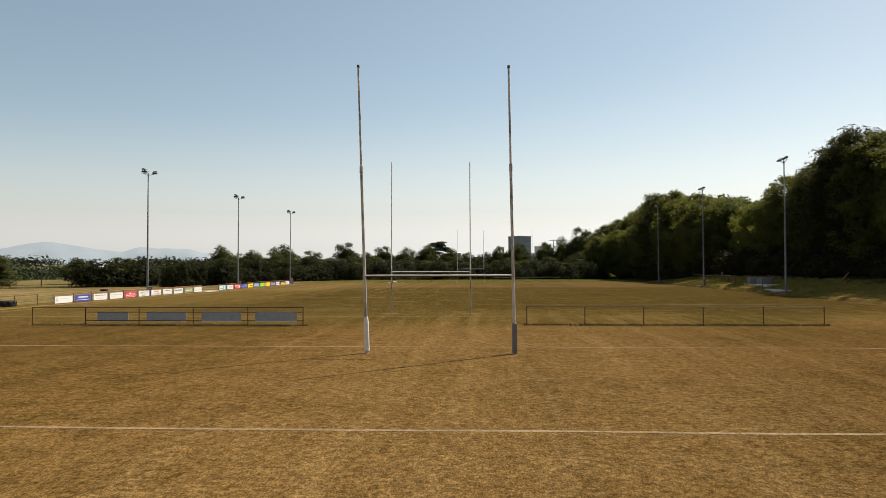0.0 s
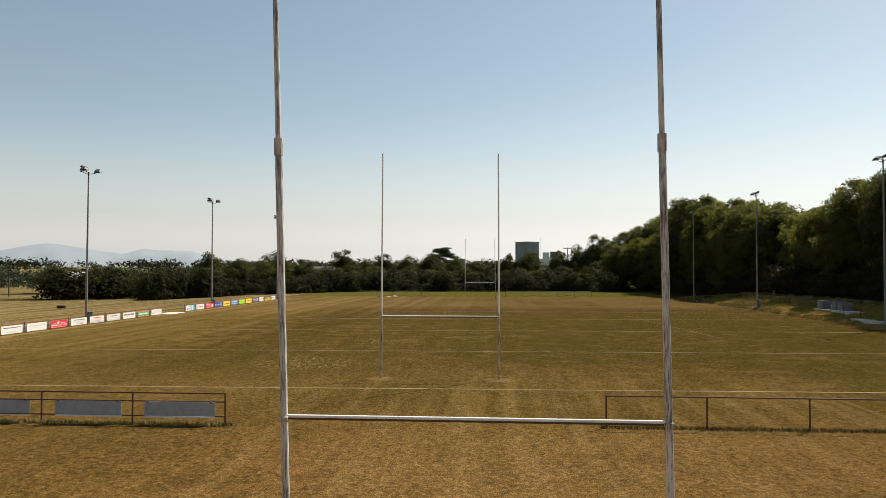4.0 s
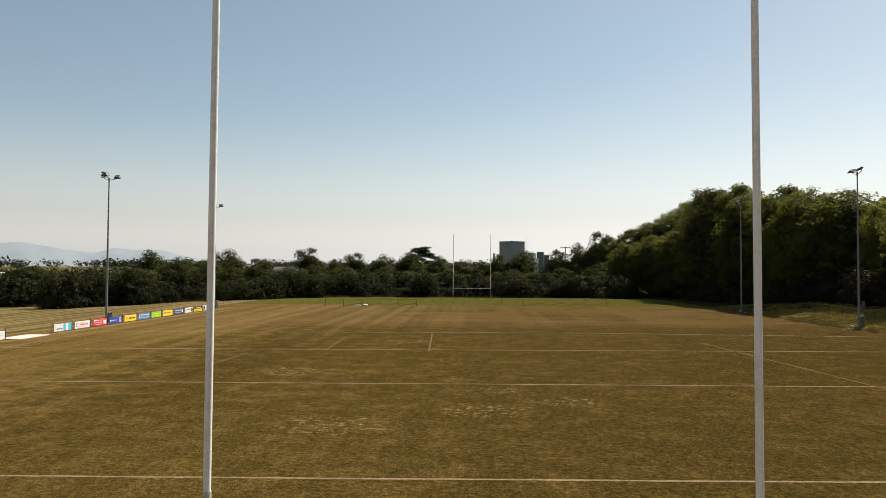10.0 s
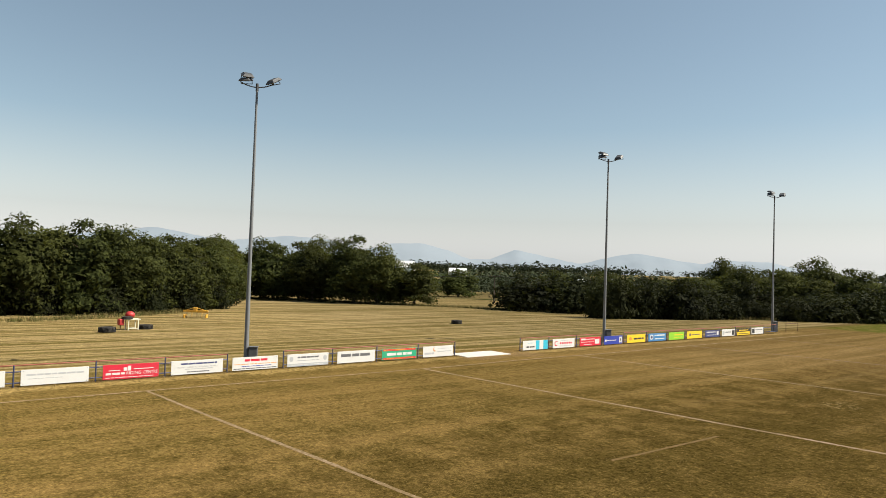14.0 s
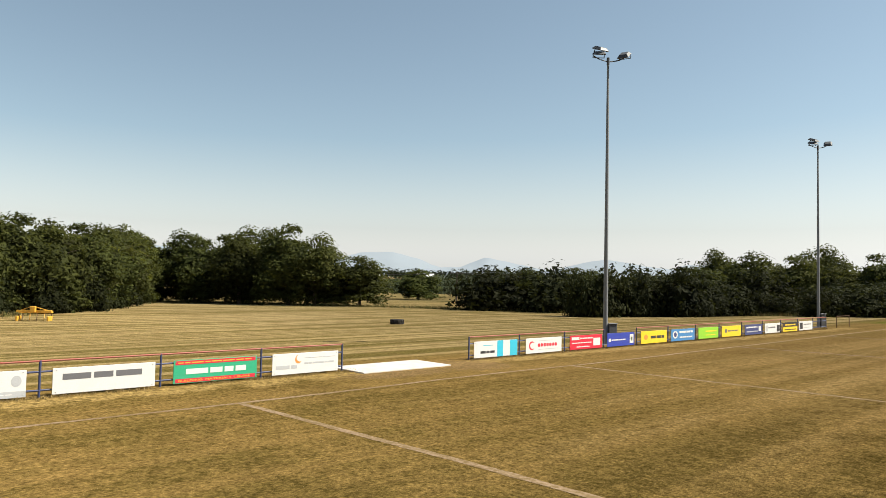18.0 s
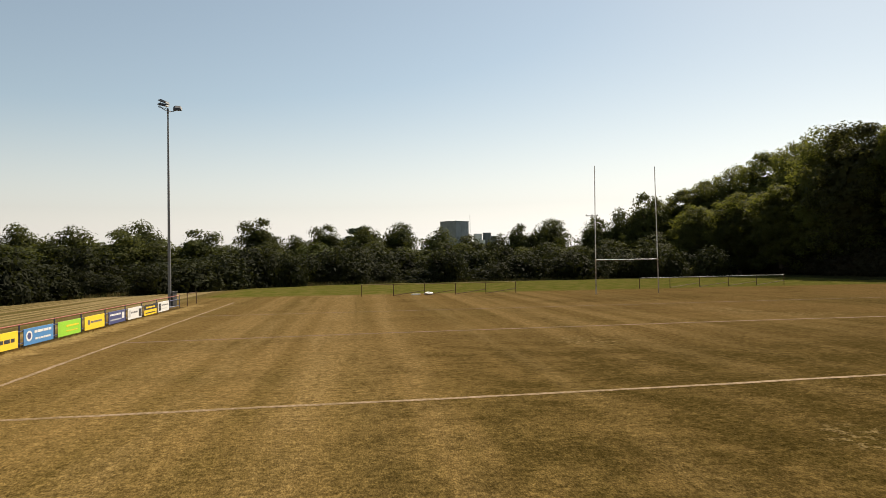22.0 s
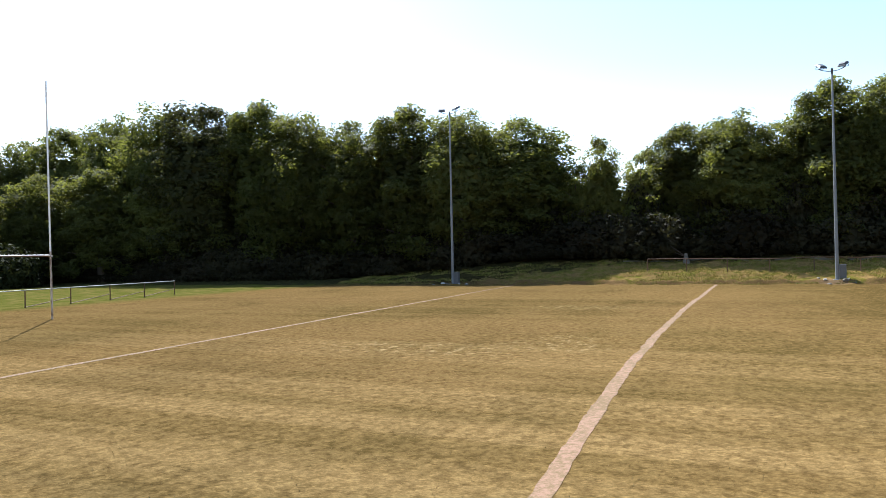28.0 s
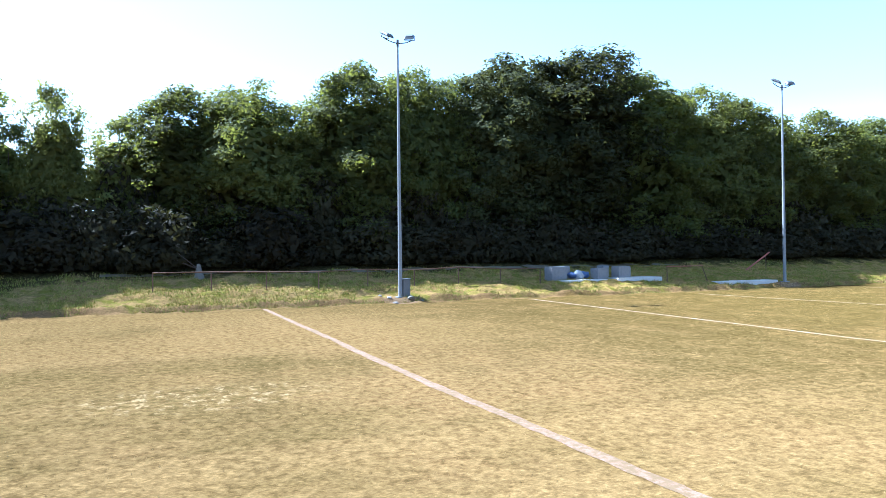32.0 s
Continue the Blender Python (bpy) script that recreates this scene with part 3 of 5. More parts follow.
DASH = "short worn dash scorched into the turf"
for x0, y0, x1, y1 in ((-9.9, 40.2, -10.3, 50.6), (-2.9, 40.4, -3.4, 53.5), (-14.9, 32.9, -14.7, 38.6), (17.6, 48.0, 19.8, 21.0)):
    pitch_line(((x0, y0), (x1, y1)), 0.12, DASH, SCORCH)


# ---- trees ----
def foliage(name, blobs, count, size, seed, flat=0.0, corners=4, heart=0):
    """A crown: many small leaf sprays over the shells of uneven clumps, round a dense heart of larger sprays."""
    rng = np.random.default_rng(seed)
    c, r = np.array([b[:3] for b in blobs]), np.array([b[3:6] for b in blobs])
    middle, reach = c.mean(0), np.abs(c - c.mean(0)).max(0) + 0.01
    weight = (r[:, 0] * r[:, 2]) / (r[:, 0] * r[:, 2]).sum()
    pick = rng.choice(len(blobs), count, p=weight)
    d = rng.normal(size=(count, 3))
    d /= np.linalg.norm(d, axis=1)[:, None]
    d[:, 2] = np.where(rng.random(count) < 0.4, np.abs(d[:, 2]), d[:, 2])
    p = c[pick] + d * r[pick] * (0.35 + 0.95 * rng.random((count, 1)) ** 0.8)
    core = np.arange(count) < heart
    inner = d * reach * (0.12 + 0.58 * rng.random((count, 1)) ** 0.5)
    p[core] = (middle + inner)[core]
    p[:, 2] = np.maximum(p[:, 2], 0.05)
    out = (p - middle) / reach
    out /= np.linalg.norm(out, axis=1)[:, None] + 1e-9
    n = 0.75 * d + 0.45 * out + rng.normal(size=(count, 3)) * 0.45 + np.array([0, 0, 0.2 + flat])
    n /= np.linalg.norm(n, axis=1)[:, None]
    u = np.cross(n, rng.normal(size=(count, 3)))
    u /= np.linalg.norm(u, axis=1)[:, None] + 1e-9
    v = np.cross(n, u)
    s = (size * (0.55 + 0.85 * rng.random(count)) * np.where(core, 3.0, 1.0))[:, None]
    bend = n * s * 0.18
    quad = np.stack([p - u * s, p - v * s * 0.6 + bend, p + u * s, p + v * s * 0.6 + bend][:corners], 1)
    if corners == 3:
        quad[:, 0] += v * s * 0.35
        quad[:, 2] += v * s * 0.35
    quad = quad.reshape(-1, 3)
    me = bpy.data.meshes.new(name)
    me.vertices.add(corners * count)
    me.vertices.foreach_set("co", quad.ravel())
    me.loops.add(corners * count)
    me.loops.foreach_set("vertex_index", np.arange(corners * count))
    me.polygons.add(count)
    me.polygons.foreach_set("loop_start", np.arange(0, corners * count, corners))
    me.update(calc_edges=True)
    return me


def crown_blobs(seed, radius, low, high, n, shape="round"):
    """Clumps of leaves over a crown's uneven outline, most of them near its shell."""
    rng = np.random.default_rng(seed)
    blobs = []
    mid = low + (high - low) * (0.5 if shape == "round" else 0.42 if shape == "column" else 0.12)
    for i in range(n):
        z = rng.uniform(-1, 1)
        a = rng.uniform(0, 2 * math.pi)
        q = math.sqrt(max(1 - z * z, 0))
        if z < 0 and shape != "round":
            q = max(q, 0.86)
        d = Vector((q * math.cos(a), q * math.sin(a), z))
        bump = 1 + 0.34 * noise.noise(d * 1.7 + Vector((seed, 0, 0))) + 0.22 * noise.noise(d * 4.0 + Vector((0, seed, 0)))
        f = (0.5 + 0.52 * math.sqrt(rng.random())) * bump
        up = high - mid if z > 0 else mid - low
        b = radius * rng.uniform(0.09, 0.21) * (330 / n) ** 0.42
        blobs.append((d.x * radius * f, d.y * radius * f, mid + d.z * up * (0.75 + 0.25 * f), b, b, b * rng.uniform(0.7, 1.05)))
    return blobs


def trunk_mesh(seed, height, radius, spread):
    rng = random.Random(seed)
    bm = bmesh.new()
    lean = Vector((rng.uniform(-0.4, 0.4), rng.uniform(-0.4, 0.4), 0))
    top = Vector((0, 0, height * 0.7)) + lean
    mid = top * 0.5 + Vector((rng.uniform(-0.2, 0.2), rng.uniform(-0.2, 0.2), 0))
    add_tube(bm, (0, 0, -0.3), mid, radius, radius * 0.72, 8)
    add_tube(bm, mid, top, radius * 0.72, radius * 0.2, 8)
    for i in range(7):
        s = mid.lerp(top, rng.uniform(-0.5, 0.8))
        a = rng.uniform(0, 6.28)
        e = s + Vector((math.cos(a) * spread * 0.7, math.sin(a) * spread * 0.7, height * rng.uniform(0.06, 0.16)))
        k = s.lerp(e, 0.5) + Vector((0, 0, 0.25))
        add_tube(bm, s, k, radius * 0.4, radius * 0.25, 6)
        add_tube(bm, k, e, radius * 0.25, radius * 0.08, 6)
    return bm


def tree_kind(name, label, category, height, radius, low, n, count, leaf, mat, seed, shape="round", group=""):
    """A tree of unit scale at the origin, with trunk and crown, ready to be copied."""
    t = thing(name, Matrix(), label, category, group)
    part("trunk", trunk_mesh(seed, height, 0.02 * height + 0.05, radius), BARK, t, smooth=True)
    blobs = crown_blobs(seed, radius * 0.92, low, height - radius * 0.1, n, shape)
    part_mesh("crown", foliage("crown", blobs, count, leaf, seed + 1, 0.0, 3, int(count * 0.11)), mat, t)
    return t, height, radius


def plant(kind, x, y, top, radius, seed, z=None):
    """A copy of a kind of tree, scaled to a height over its foot and to a crown radius."""
    t, h, r = kind
    g = ground_z(x, y) if z is None else z
    sx, sz = radius / r, (top - g) / h
    rng = random.Random(seed)
    m = Matrix.Translation((x, y, g - 0.05)) @ Matrix.Rotation(rng.uniform(0, 6.28), 4, "Z") @ Matrix.Diagonal((sx, sx, sz, 1))
    return copy_thing(t, m)


WOOD = [
    tree_kind("tree", "tall broadleaf tree in full summer leaf at the wood's edge", "tree", 18, 5.2, 2.0, 230, 24000, 0.175, LEAF_WOOD, 11, "round", "trees of the wood"),
    tree_kind("tree", "tall broadleaf tree in full summer leaf at the wood's edge", "tree", 18, 4.6, 1.5, 220, 24000, 0.175, LEAF_WOOD, 12, "column", "trees of the wood"),
    tree_kind("tree", "tall broadleaf tree in full summer leaf at the wood's edge", "tree", 18, 5.0, 1.2, 250, 24000, 0.175, LEAF_WOOD, 13, "round", "trees of the wood"),
]
DARK = tree_kind("tree", "tall dense dark green tree at the wood's edge", "tree", 20, 5.5, 1.0, 300, 26000, 0.195, LEAF_DARK, 14, "round", "trees of the wood")
PALE = tree_kind("tree", "slender light green tree at the wood's edge", "tree", 12, 3.0, 0.8, 130, 13000, 0.15, LEAF_PALE, 15, "column", "trees of the wood")
BACK = [
    tree_kind("tree", "broadleaf tree deep in the wood", "tree", 18, 5.4, 1.5, 140, 2400, 0.6, LEAF_WOOD, 16, "round", "trees deep in the wood"),
    tree_kind("tree", "broadleaf tree deep in the wood", "tree", 18, 5.4, 1.5, 140, 2400, 0.6, LEAF_DARK, 17, "column", "trees deep in the wood"),
]
HEDGE = [
    tree_kind("tree", "round-headed hedgerow tree in summer leaf", "tree", 10, 4.0, 0.6, 90, 7500, 0.22, LEAF_HEDGE, 21, "round", "hedgerow trees"),
    tree_kind("tree", "round-headed hedgerow tree in summer leaf", "tree", 10, 3.8, 0.4, 90, 7500, 0.22, LEAF_HEDGE, 22, "column", "hedgerow trees"),
    tree_kind("tree", "airy hedgerow tree with gaps in its crown", "tree", 10, 3.6, 1.6, 70, 6000, 0.21, LEAF_HEDGE, 23, "round", "hedgerow trees"),
]
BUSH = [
    tree_kind("bush", "broad hedgerow bush with shade-darkened leaves", "bush", 5, 4.0, 0.3, 70, 2800, 0.285, LEAF_BUSH_SHADE, 31, "bush", "hedgerow bushes"),
    tree_kind("bush", "broad hedgerow bush with shade-darkened leaves", "bush", 5, 4.0, 0.3, 70, 2800, 0.285, LEAF_BUSH_SHADE, 32, "bush", "hedgerow bushes"),
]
UNDER = tree_kind("bush", "shaded bush under the trees of the wood", "bush", 4, 3.2, 0.2, 130, 2700, 0.22, LEAF_UNDER_SHADE, 33, "bush", "bushes under the wood")
UNIT = [*WOOD, DARK, PALE, *BACK, *HEDGE, *BUSH, UNDER]

# edge of the wood along the east side: place along the pitch, treetop, crown radius
EDGE = ((-22, 18, 5), (-14, 18.5, 5), (-6, 18, 5), (1, 17.3, 4.6), (7, 15.4, 3.6), (12.4, 17, 4), (17.7, 16, 3.6), (22.7, 17.4, 3.8), (27, 18.2, 3.6), (31, 18.2, 3.4), (35.6, 18.6, 4), (40.4, 20.5, 5), (45, 19.6, 4.8), (49.3, 18.3, 3.6), (52.8, 16.9, 3), (56.2, 17.5, 3), (61, 17, 3.4), (65, 14.0, 3), (69.2, 15, 3.4), (73.4, 14.4, 2.9), (77, 12.4, 2.3), (80.8, 13.8, 2.0), (83.2, 11.4, 1.8), (89.5, 16.8, 4.9), (95.5, 17.9, 3.6), (102.5, 19.2, 4.4), (109.5, 18.3, 3.8), (116, 19.8, 4.2), (123, 22, 4.4), (130.5, 22.8, 5.2), (138.5, 22.6, 4.8))
for i, (y, top, r) in enumerate(EDGE):
    kind = DARK if 38 < y < 50 or 128 < y < 132 else PALE if r < 2.6 else WOOD[i % 3]
    near = 1 - 0.042 * smooth01((y - 88) / 8)
    plant(kind, 50.3 * near - 19 * (1 - near) + 0.8 * math.sin(i * 2.3), 67 + (y - 67) * near, 2.5 + (top - 2.5) * near, r * (1.16 if r < 2.6 else 1.38), 100 + i)
for i, (x, y, top, r) in enumerate(((50, 147, 22.5, 5.2), (49.5, 155.5, 21.5, 5.2), (47, 161, 20, 5), (43, 164, 18, 5), (39, 166, 16.0, 4.6), (34.5, 167, 14, 4.5), (44.5, 132, 13, 4.5), (42, 140, 14, 4.5), (39, 147, 13.5, 4.5), (35, 153, 12, 4.2))):
    plant(WOOD[i % 3], x, y, top, r * 1.1, 150 + i)
rng = random.Random(5)
ROW_Y, ROW_TOP = [e[0] for e in EDGE], [e[1] for e in EDGE]
for row, (x0, step, drop) in enumerate(((55.5, 6.0, 2.8), (63, 8.0, 2.0))):
    y = -30.0
    while y < 150:
        top = float(np.interp(y, ROW_Y, ROW_TOP)) - drop + rng.uniform(-1.2, 0.6)
        if not (76 < y < 87 and row < 2):
            plant(BACK[rng.randrange(2)], x0 + rng.uniform(-1.5, 1.5), y, top, 4.9, rng.random())
        y += step * rng.uniform(0.85, 1.15)
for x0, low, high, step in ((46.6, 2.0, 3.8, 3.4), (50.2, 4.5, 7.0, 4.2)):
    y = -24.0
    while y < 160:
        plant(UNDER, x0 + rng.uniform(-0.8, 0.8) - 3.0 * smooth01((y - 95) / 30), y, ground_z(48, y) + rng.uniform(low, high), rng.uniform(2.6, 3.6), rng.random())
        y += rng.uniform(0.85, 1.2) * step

# hedgerow behind the far goal: x, y, treetop, crown radius
FAR_HEDGE = ((-78, 163, 9.5, 4.5), (-70, 165, 7.5, 4), (-59, 160, 9.6, 4.6), (-51.5, 166, 5.2, 3.6), (-45.5, 166, 5.8, 3.6), (-39.8, 166, 10.6, 3.9), (-33.2, 166, 7.4, 3.4), (-28.3, 166, 9.4, 3.4), (-21.2, 166, 8.7, 3.6), (-15, 166, 9.6, 3.0), (-8, 166, 8.4, 3.4), (-2.6, 166, 7.4, 3.2), (2.8, 166, 7.2, 3.2), (6.9, 165, 9.2, 2.8), (12.8, 165, 10, 3.4), (20.6, 163, 10.2, 3.2), (26.0, 164, 11.5, 3.4), (30.8, 165, 14.6, 3.9))
for i, (x, y, top, r) in enumerate(FAR_HEDGE):
    plant(HEDGE[2 if i in (9, 14) else i % 2], x, y, top + 0.3, r * 1.12, 200 + i)
    plant(HEDGE[(i + 1) % 2], x + 2.6 * math.sin(i * 1.7), y - 5, top * 0.45 + rng.uniform(0.6, 1.8), r * 1.25, 230 + i)
for k in range(19):
    plant(HEDGE[k % 2], -60 + 5.0 * k + rng.uniform(-1, 1), 156 + rng.uniform(-2, 2), rng.uniform(4.4, 6.4), rng.uniform(3.4, 4.6), 500 + k)
CLEARING = ((-66, 100), (-54, 116), (-45, 118), (-38, 128), (-26, 137), (-10, 140), (3, 143), (14, 141), (26, 138), (36, 134))
for (xa, ya), (xb, yb) in zip(CLEARING, CLEARING[1:]):
    n = max(int(math.hypot(xb - xa, yb - ya) / 3.6), 1)
    for k in range(n):
        x, y = xa + (xb - xa) * k / n, ya + (yb - ya) * k / n
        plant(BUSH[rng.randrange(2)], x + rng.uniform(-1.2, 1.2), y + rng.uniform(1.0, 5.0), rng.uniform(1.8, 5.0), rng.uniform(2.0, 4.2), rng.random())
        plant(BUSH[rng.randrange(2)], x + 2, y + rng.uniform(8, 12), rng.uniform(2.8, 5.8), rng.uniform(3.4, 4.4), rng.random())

# field edge to the west: x, y, treetop, crown radius
WEST_NEAR = ((-88.2, 6, 10.4, 4.6), (-88.7, 13, 9.9, 4.2), (-89.2, 20, 10.4, 4.4), (-89.2, 26, 10.0, 4.2), (-88.4, 32, 10.2, 4.4), (-87.7, 38, 10.4, 4.2), (-89.8, 43.5, 9.6, 4.2), (-93.3, 49, 9.4, 4.4), (-97.9, 54, 9.0, 4.4), (-105.1, 58.5, 9.0, 4.6), (-113.2, 63, 9.0, 4.6), (-122.4, 67, 9.6, 4.8), (-131.6, 71.5, 10.4, 4.8), (-140.8, 77, 10.6, 5))
WEST_FAR = ((-140.8, 86, 10.6, 5), (-114.5, 91, 11.4, 4.8), (-110, 93, 9.6, 4.2), (-133, 84, 9.8, 4.4), (-123, 87, 9.6, 4.4), (-133.6, 90, 10.4, 4.8), (-127.5, 91.5, 11.0, 5.0), (-119.9, 94.5, 8.4, 4.2), (-113.2, 97, 5.4, 3.4), (-105.1, 98, 6.6, 4.2), (-85.7, 107.5, 4.8, 5.4), (-78.5, 111, 5.0, 5.0), (-67.3, 116, 5.2, 4.2), (-62.2, 121, 5.6, 4.6), (-57.1, 128, 7.4, 4.0), (-53.0, 132, 7.4, 3.4), (-48.5, 135, 5.8, 3.6), (-44.9, 139, 7.8, 3.4), (-40.8, 143, 5.4, 3.4))
for i, (x, y, top, r) in enumerate(WEST_NEAR):
    x, top = x - 3.0, top * (0.93 if i < 9 else 1.0)
    plant(HEDGE[i % 2], x, y, top, r, 300 + i)
    plant(BUSH[i % 2], x + 0.5, y + 2.5, 1.8 + 1.6 * (i * 0.618 % 1), 2.4 + i * 0.37 % 1, 330 + i)
    plant(HEDGE[i % 2], x - 2, y + 3.4, top - 1.0, r * 0.95, 380 + i)
    plant(BACK[i % 2], x - 6, y + 4, top - 0.8, r, 360 + i)
for i, (x, y, top, r) in enumerate(WEST_FAR):
    plant(BUSH[i % 2] if top < 5.3 else HEDGE[i % 2], x, y, top, r * 1.15, 400 + i)
for i, (x, y, top, r) in enumerate(((-122, 160, 9.5, 5), (-112, 164, 10, 5), (-104, 160, 8, 5), (-150, 150, 9, 5), (-165, 140, 9, 5), (-92, 166, 8, 4.5), (-180, 128, 9, 5), (-86, 150, 7.5, 4.5), (-140, 118, 6, 4.4), (-150, 108, 7, 5), (-160, 98, 8, 5), (-100, 140, 5.5, 4))):
    plant(HEDGE[i % 2], x, y, top * 0.66, r * 1.15, 450 + i)
for kind in UNIT:
    for o in (*kind[0].children_recursive, kind[0]):
        bpy.data.objects.remove(o)


def cedar(x, y, top):
    t = thing("cedar_tree", Matrix.Translation((x, y, 0)), "dark flat-topped cedar rising over the hedgerow", "tree")
    part("trunk", trunk_mesh(51, top, 0.45, 6), BARK, t, smooth=True)
    crng = np.random.default_rng(52)
    blobs = []
    for i in range(46):
        h = i / 45
        q, a = (8.8 - 6.6 * h * h) * math.sqrt(crng.uniform(0.05, 1)), crng.uniform(0, 6.28)
        blobs.append((q * math.cos(a), q * math.sin(a), top * (0.5 + 0.48 * h) + crng.uniform(-0.3, 0.3), 1.9, 1.9, 0.5))
    part_mesh("crown", foliage("crown", blobs, 5200, 0.45, 53, 0.6), LEAF_CEDAR, t)


cedar(-21.5, 300, 16.0)


def far_woods():
    """Bands of distant woodland out to the hills, too many to count."""
    frng = np.random.default_rng(77)
    bands = ((205, 300, 260, 5, 30000, 0.5), (300, 520, 420, 6, 34000, 0.9), (520, 1000, 520, 9, 34000, 1.5), (1000, 2300, 700, 16, 36000, 3.0))
    for band, (d0, d1, count, h, leaves, size) in enumerate(bands):
        blobs = []
        for i in range(count):
            a, d = math.radians(frng.uniform(-30, 112)), frng.uniform(d0, d1)
            x, y = -math.sin(a) * d, math.cos(a) * d
            if -70 < x < 70 and y < 420 and band < 2:
                continue
            if math.sin(a * 19 + d * 0.02) + frng.uniform(-0.6, 0.6) < -0.5:
                continue
            r = h * frng.uniform(0.6, 1.1)
            blobs.append((x, y, h * 0.3 + min(ground_z(x, y), 16.0), r * 1.8, r * 1.8, h * frng.uniform(0.45, 0.85)))
        me = foliage("far_woods", blobs, leaves, size * 1.2, 78 + band, 0.0, 3)
        tagged(part_mesh("far_woods", me, LEAF_FAR), "bands of distant hedges and woods", "woods", kind="stuff")


far_woods()


def hills():
    """Blue mountain ridges on the western horizon: degrees left of the pitch's axis, and height in degrees."""
    ridge = ((10, 0.2), (18, 0.5), (21, 0.8), (24, 1.5), (27.5, 1.62), (28.7, 1.25), (30.2, 1.45), (32, 1.75), (33.8, 1.98), (36, 1.5), (38, 1.0), (40.5, 1.55), (43, 2.0), (45, 1.2), (46.5, 1.1), (48.5, 1.8), (50.5, 2.3), (53, 2.2), (55.5, 1.5), (58, 2.3), (61, 2.5), (66, 1.9), (71, 2.7), (76, 2.0), (84, 1.6), (95, 0.8), (110, 0.2))
    az, el = [r[0] for r in ridge], [r[1] for r in ridge]
    verts, faces = [], []
    steps = 260
    for i in range(steps + 1):
        a = 10 + 100 * i / steps
        e = float(np.interp(a, az, el)) + 0.07 * noise.noise(Vector((a * 0.9, 0, 0))) + 0.03 * noise.noise(Vector((a * 3.1, 1, 0)))
        for d, f in ((3900, -0.02), (4050, 0.55), (4200, 1.0), (4500, -0.02)):
            wob = 1 + 0.25 * noise.noise(Vector((a * 0.7, d * 0.01, 2))) * (0.3 < f < 0.9)
            verts.append((-math.sin(math.radians(a)) * d, math.cos(math.radians(a)) * d, d * math.tan(math.radians(max(e, 0.05))) * f * wob + 3 * (f > 0)))
    for i in range(steps):
        for k in range(3):
            q = i * 4 + k
            faces.append((q, q + 4, q + 5, q + 1))
    me = bpy.data.meshes.new("backdrop")
    me.from_pydata(verts, [], faces)
    # the air's haze is put into a grey-blue base and a faint glow
    m = Nodes("haze_toned_hill", 1.0)
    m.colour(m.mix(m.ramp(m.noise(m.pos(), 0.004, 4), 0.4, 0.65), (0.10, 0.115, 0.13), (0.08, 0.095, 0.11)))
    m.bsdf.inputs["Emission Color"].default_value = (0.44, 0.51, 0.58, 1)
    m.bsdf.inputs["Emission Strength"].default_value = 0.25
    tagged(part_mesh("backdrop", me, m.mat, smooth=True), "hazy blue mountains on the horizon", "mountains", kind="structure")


hills()


# ---- goal posts ----
def goal_posts(name, y, left, right, label, old=False):
    """Rugby goal: two tall uprights in two lengths, and a crossbar."""
    t = thing(name, Matrix.Translation((0, y, 0)), label, "goal posts")
    lower, upper = (0.057, 0.043) if old else (0.046, 0.040)
    joint = 7.0 if old else 3.05
    for x, tx, ty, top in (left, right):
        foot, head = Vector((x, 0, -0.05)), Vector((tx, ty, top))
        j = foot.lerp(head, joint / top)
        bar = foot.lerp(head, 2.93 / top)
        up = part("upright", tube(foot, j, lower, lower * 0.96, 14), WHITE_POST if old else RUST_POST, t, "peeling white-painted steel upright" if old else "weathered grey lower upright", True)
        part("upright_top", tube(j, head, upper, upper * 0.9, 14), WHITE_POST if old else CLEAN_WHITE, t, "thinner white upper length", True)
        part("sleeve", tube(j - Vector((0, 0, 0.16)), j + Vector((0, 0, 0.1)), lower * (1.15 if old else 1.01), None, 14), WHITE_POST if old else RUST_POST, up, smooth=True)
        if old:
            part("cap", tube(head, head + Vector((0, 0, 0.1)), upper * 1.3, upper * 1.1, 12), BLACK_CAP, t, "black end cap")
        part("bracket", box(bar - Vector((0.07, 0.075, 0.04)), bar + Vector((0.07, 0.075, 0.04)), 0.012), RUST_POST, up, "rusty crossbar bracket")
    a, b = (Vector((s[0], 0, 0)).lerp(Vector((s[1], s[2], s[3])), 2.93 / s[3]) for s in (left, right))
    bar = part("crossbar", tube(a, b, 0.028 if old else 0.034, None, 12), CLEAN_WHITE, t, "white crossbar with rust streaks", True)
    part("rust_strip", tube(a - Vector((0, 0.004, 0.026)), b - Vector((0, 0.004, 0.026)), 0.024 if old else 0.0295, None, 10), RUST_RAIL, bar, "rusted underside of the crossbar", True)
    if old:
        part("post_pad", tube((left[0], 0, 0.1), (left[0] - 0.03, 0, 1.2), 0.1, 0.095, 14), PAD_WHITE, t, "white sleeve round the foot", True)
        part("pad_collar", tube((left[0] - 0.03, 0, 1.2), (left[0] - 0.035, 0, 1.38), 0.095, 0.06, 14), PAD_WHITE, t, smooth=True)
        part("post_pad", box((right[0] - 0.1, -0.1, 0.02), (right[0] + 0.09, 0.1, 1.15), 0.03), PAD_GREY, t, "dark grey foam pad round the foot")


goal_posts("goal_posts", -23.1, (-0.47, -0.8, 0.0, 10.87), (5.09, 4.92, 0.0, 10.72), "old peeling goal posts of the training pitch", True)
goal_posts("goal_posts", 0.0, (-2.8, -2.76, 0, 10.72), (2.8, 2.78, 0, 10.66), "white rugby goal posts with weathered feet on dry grass")
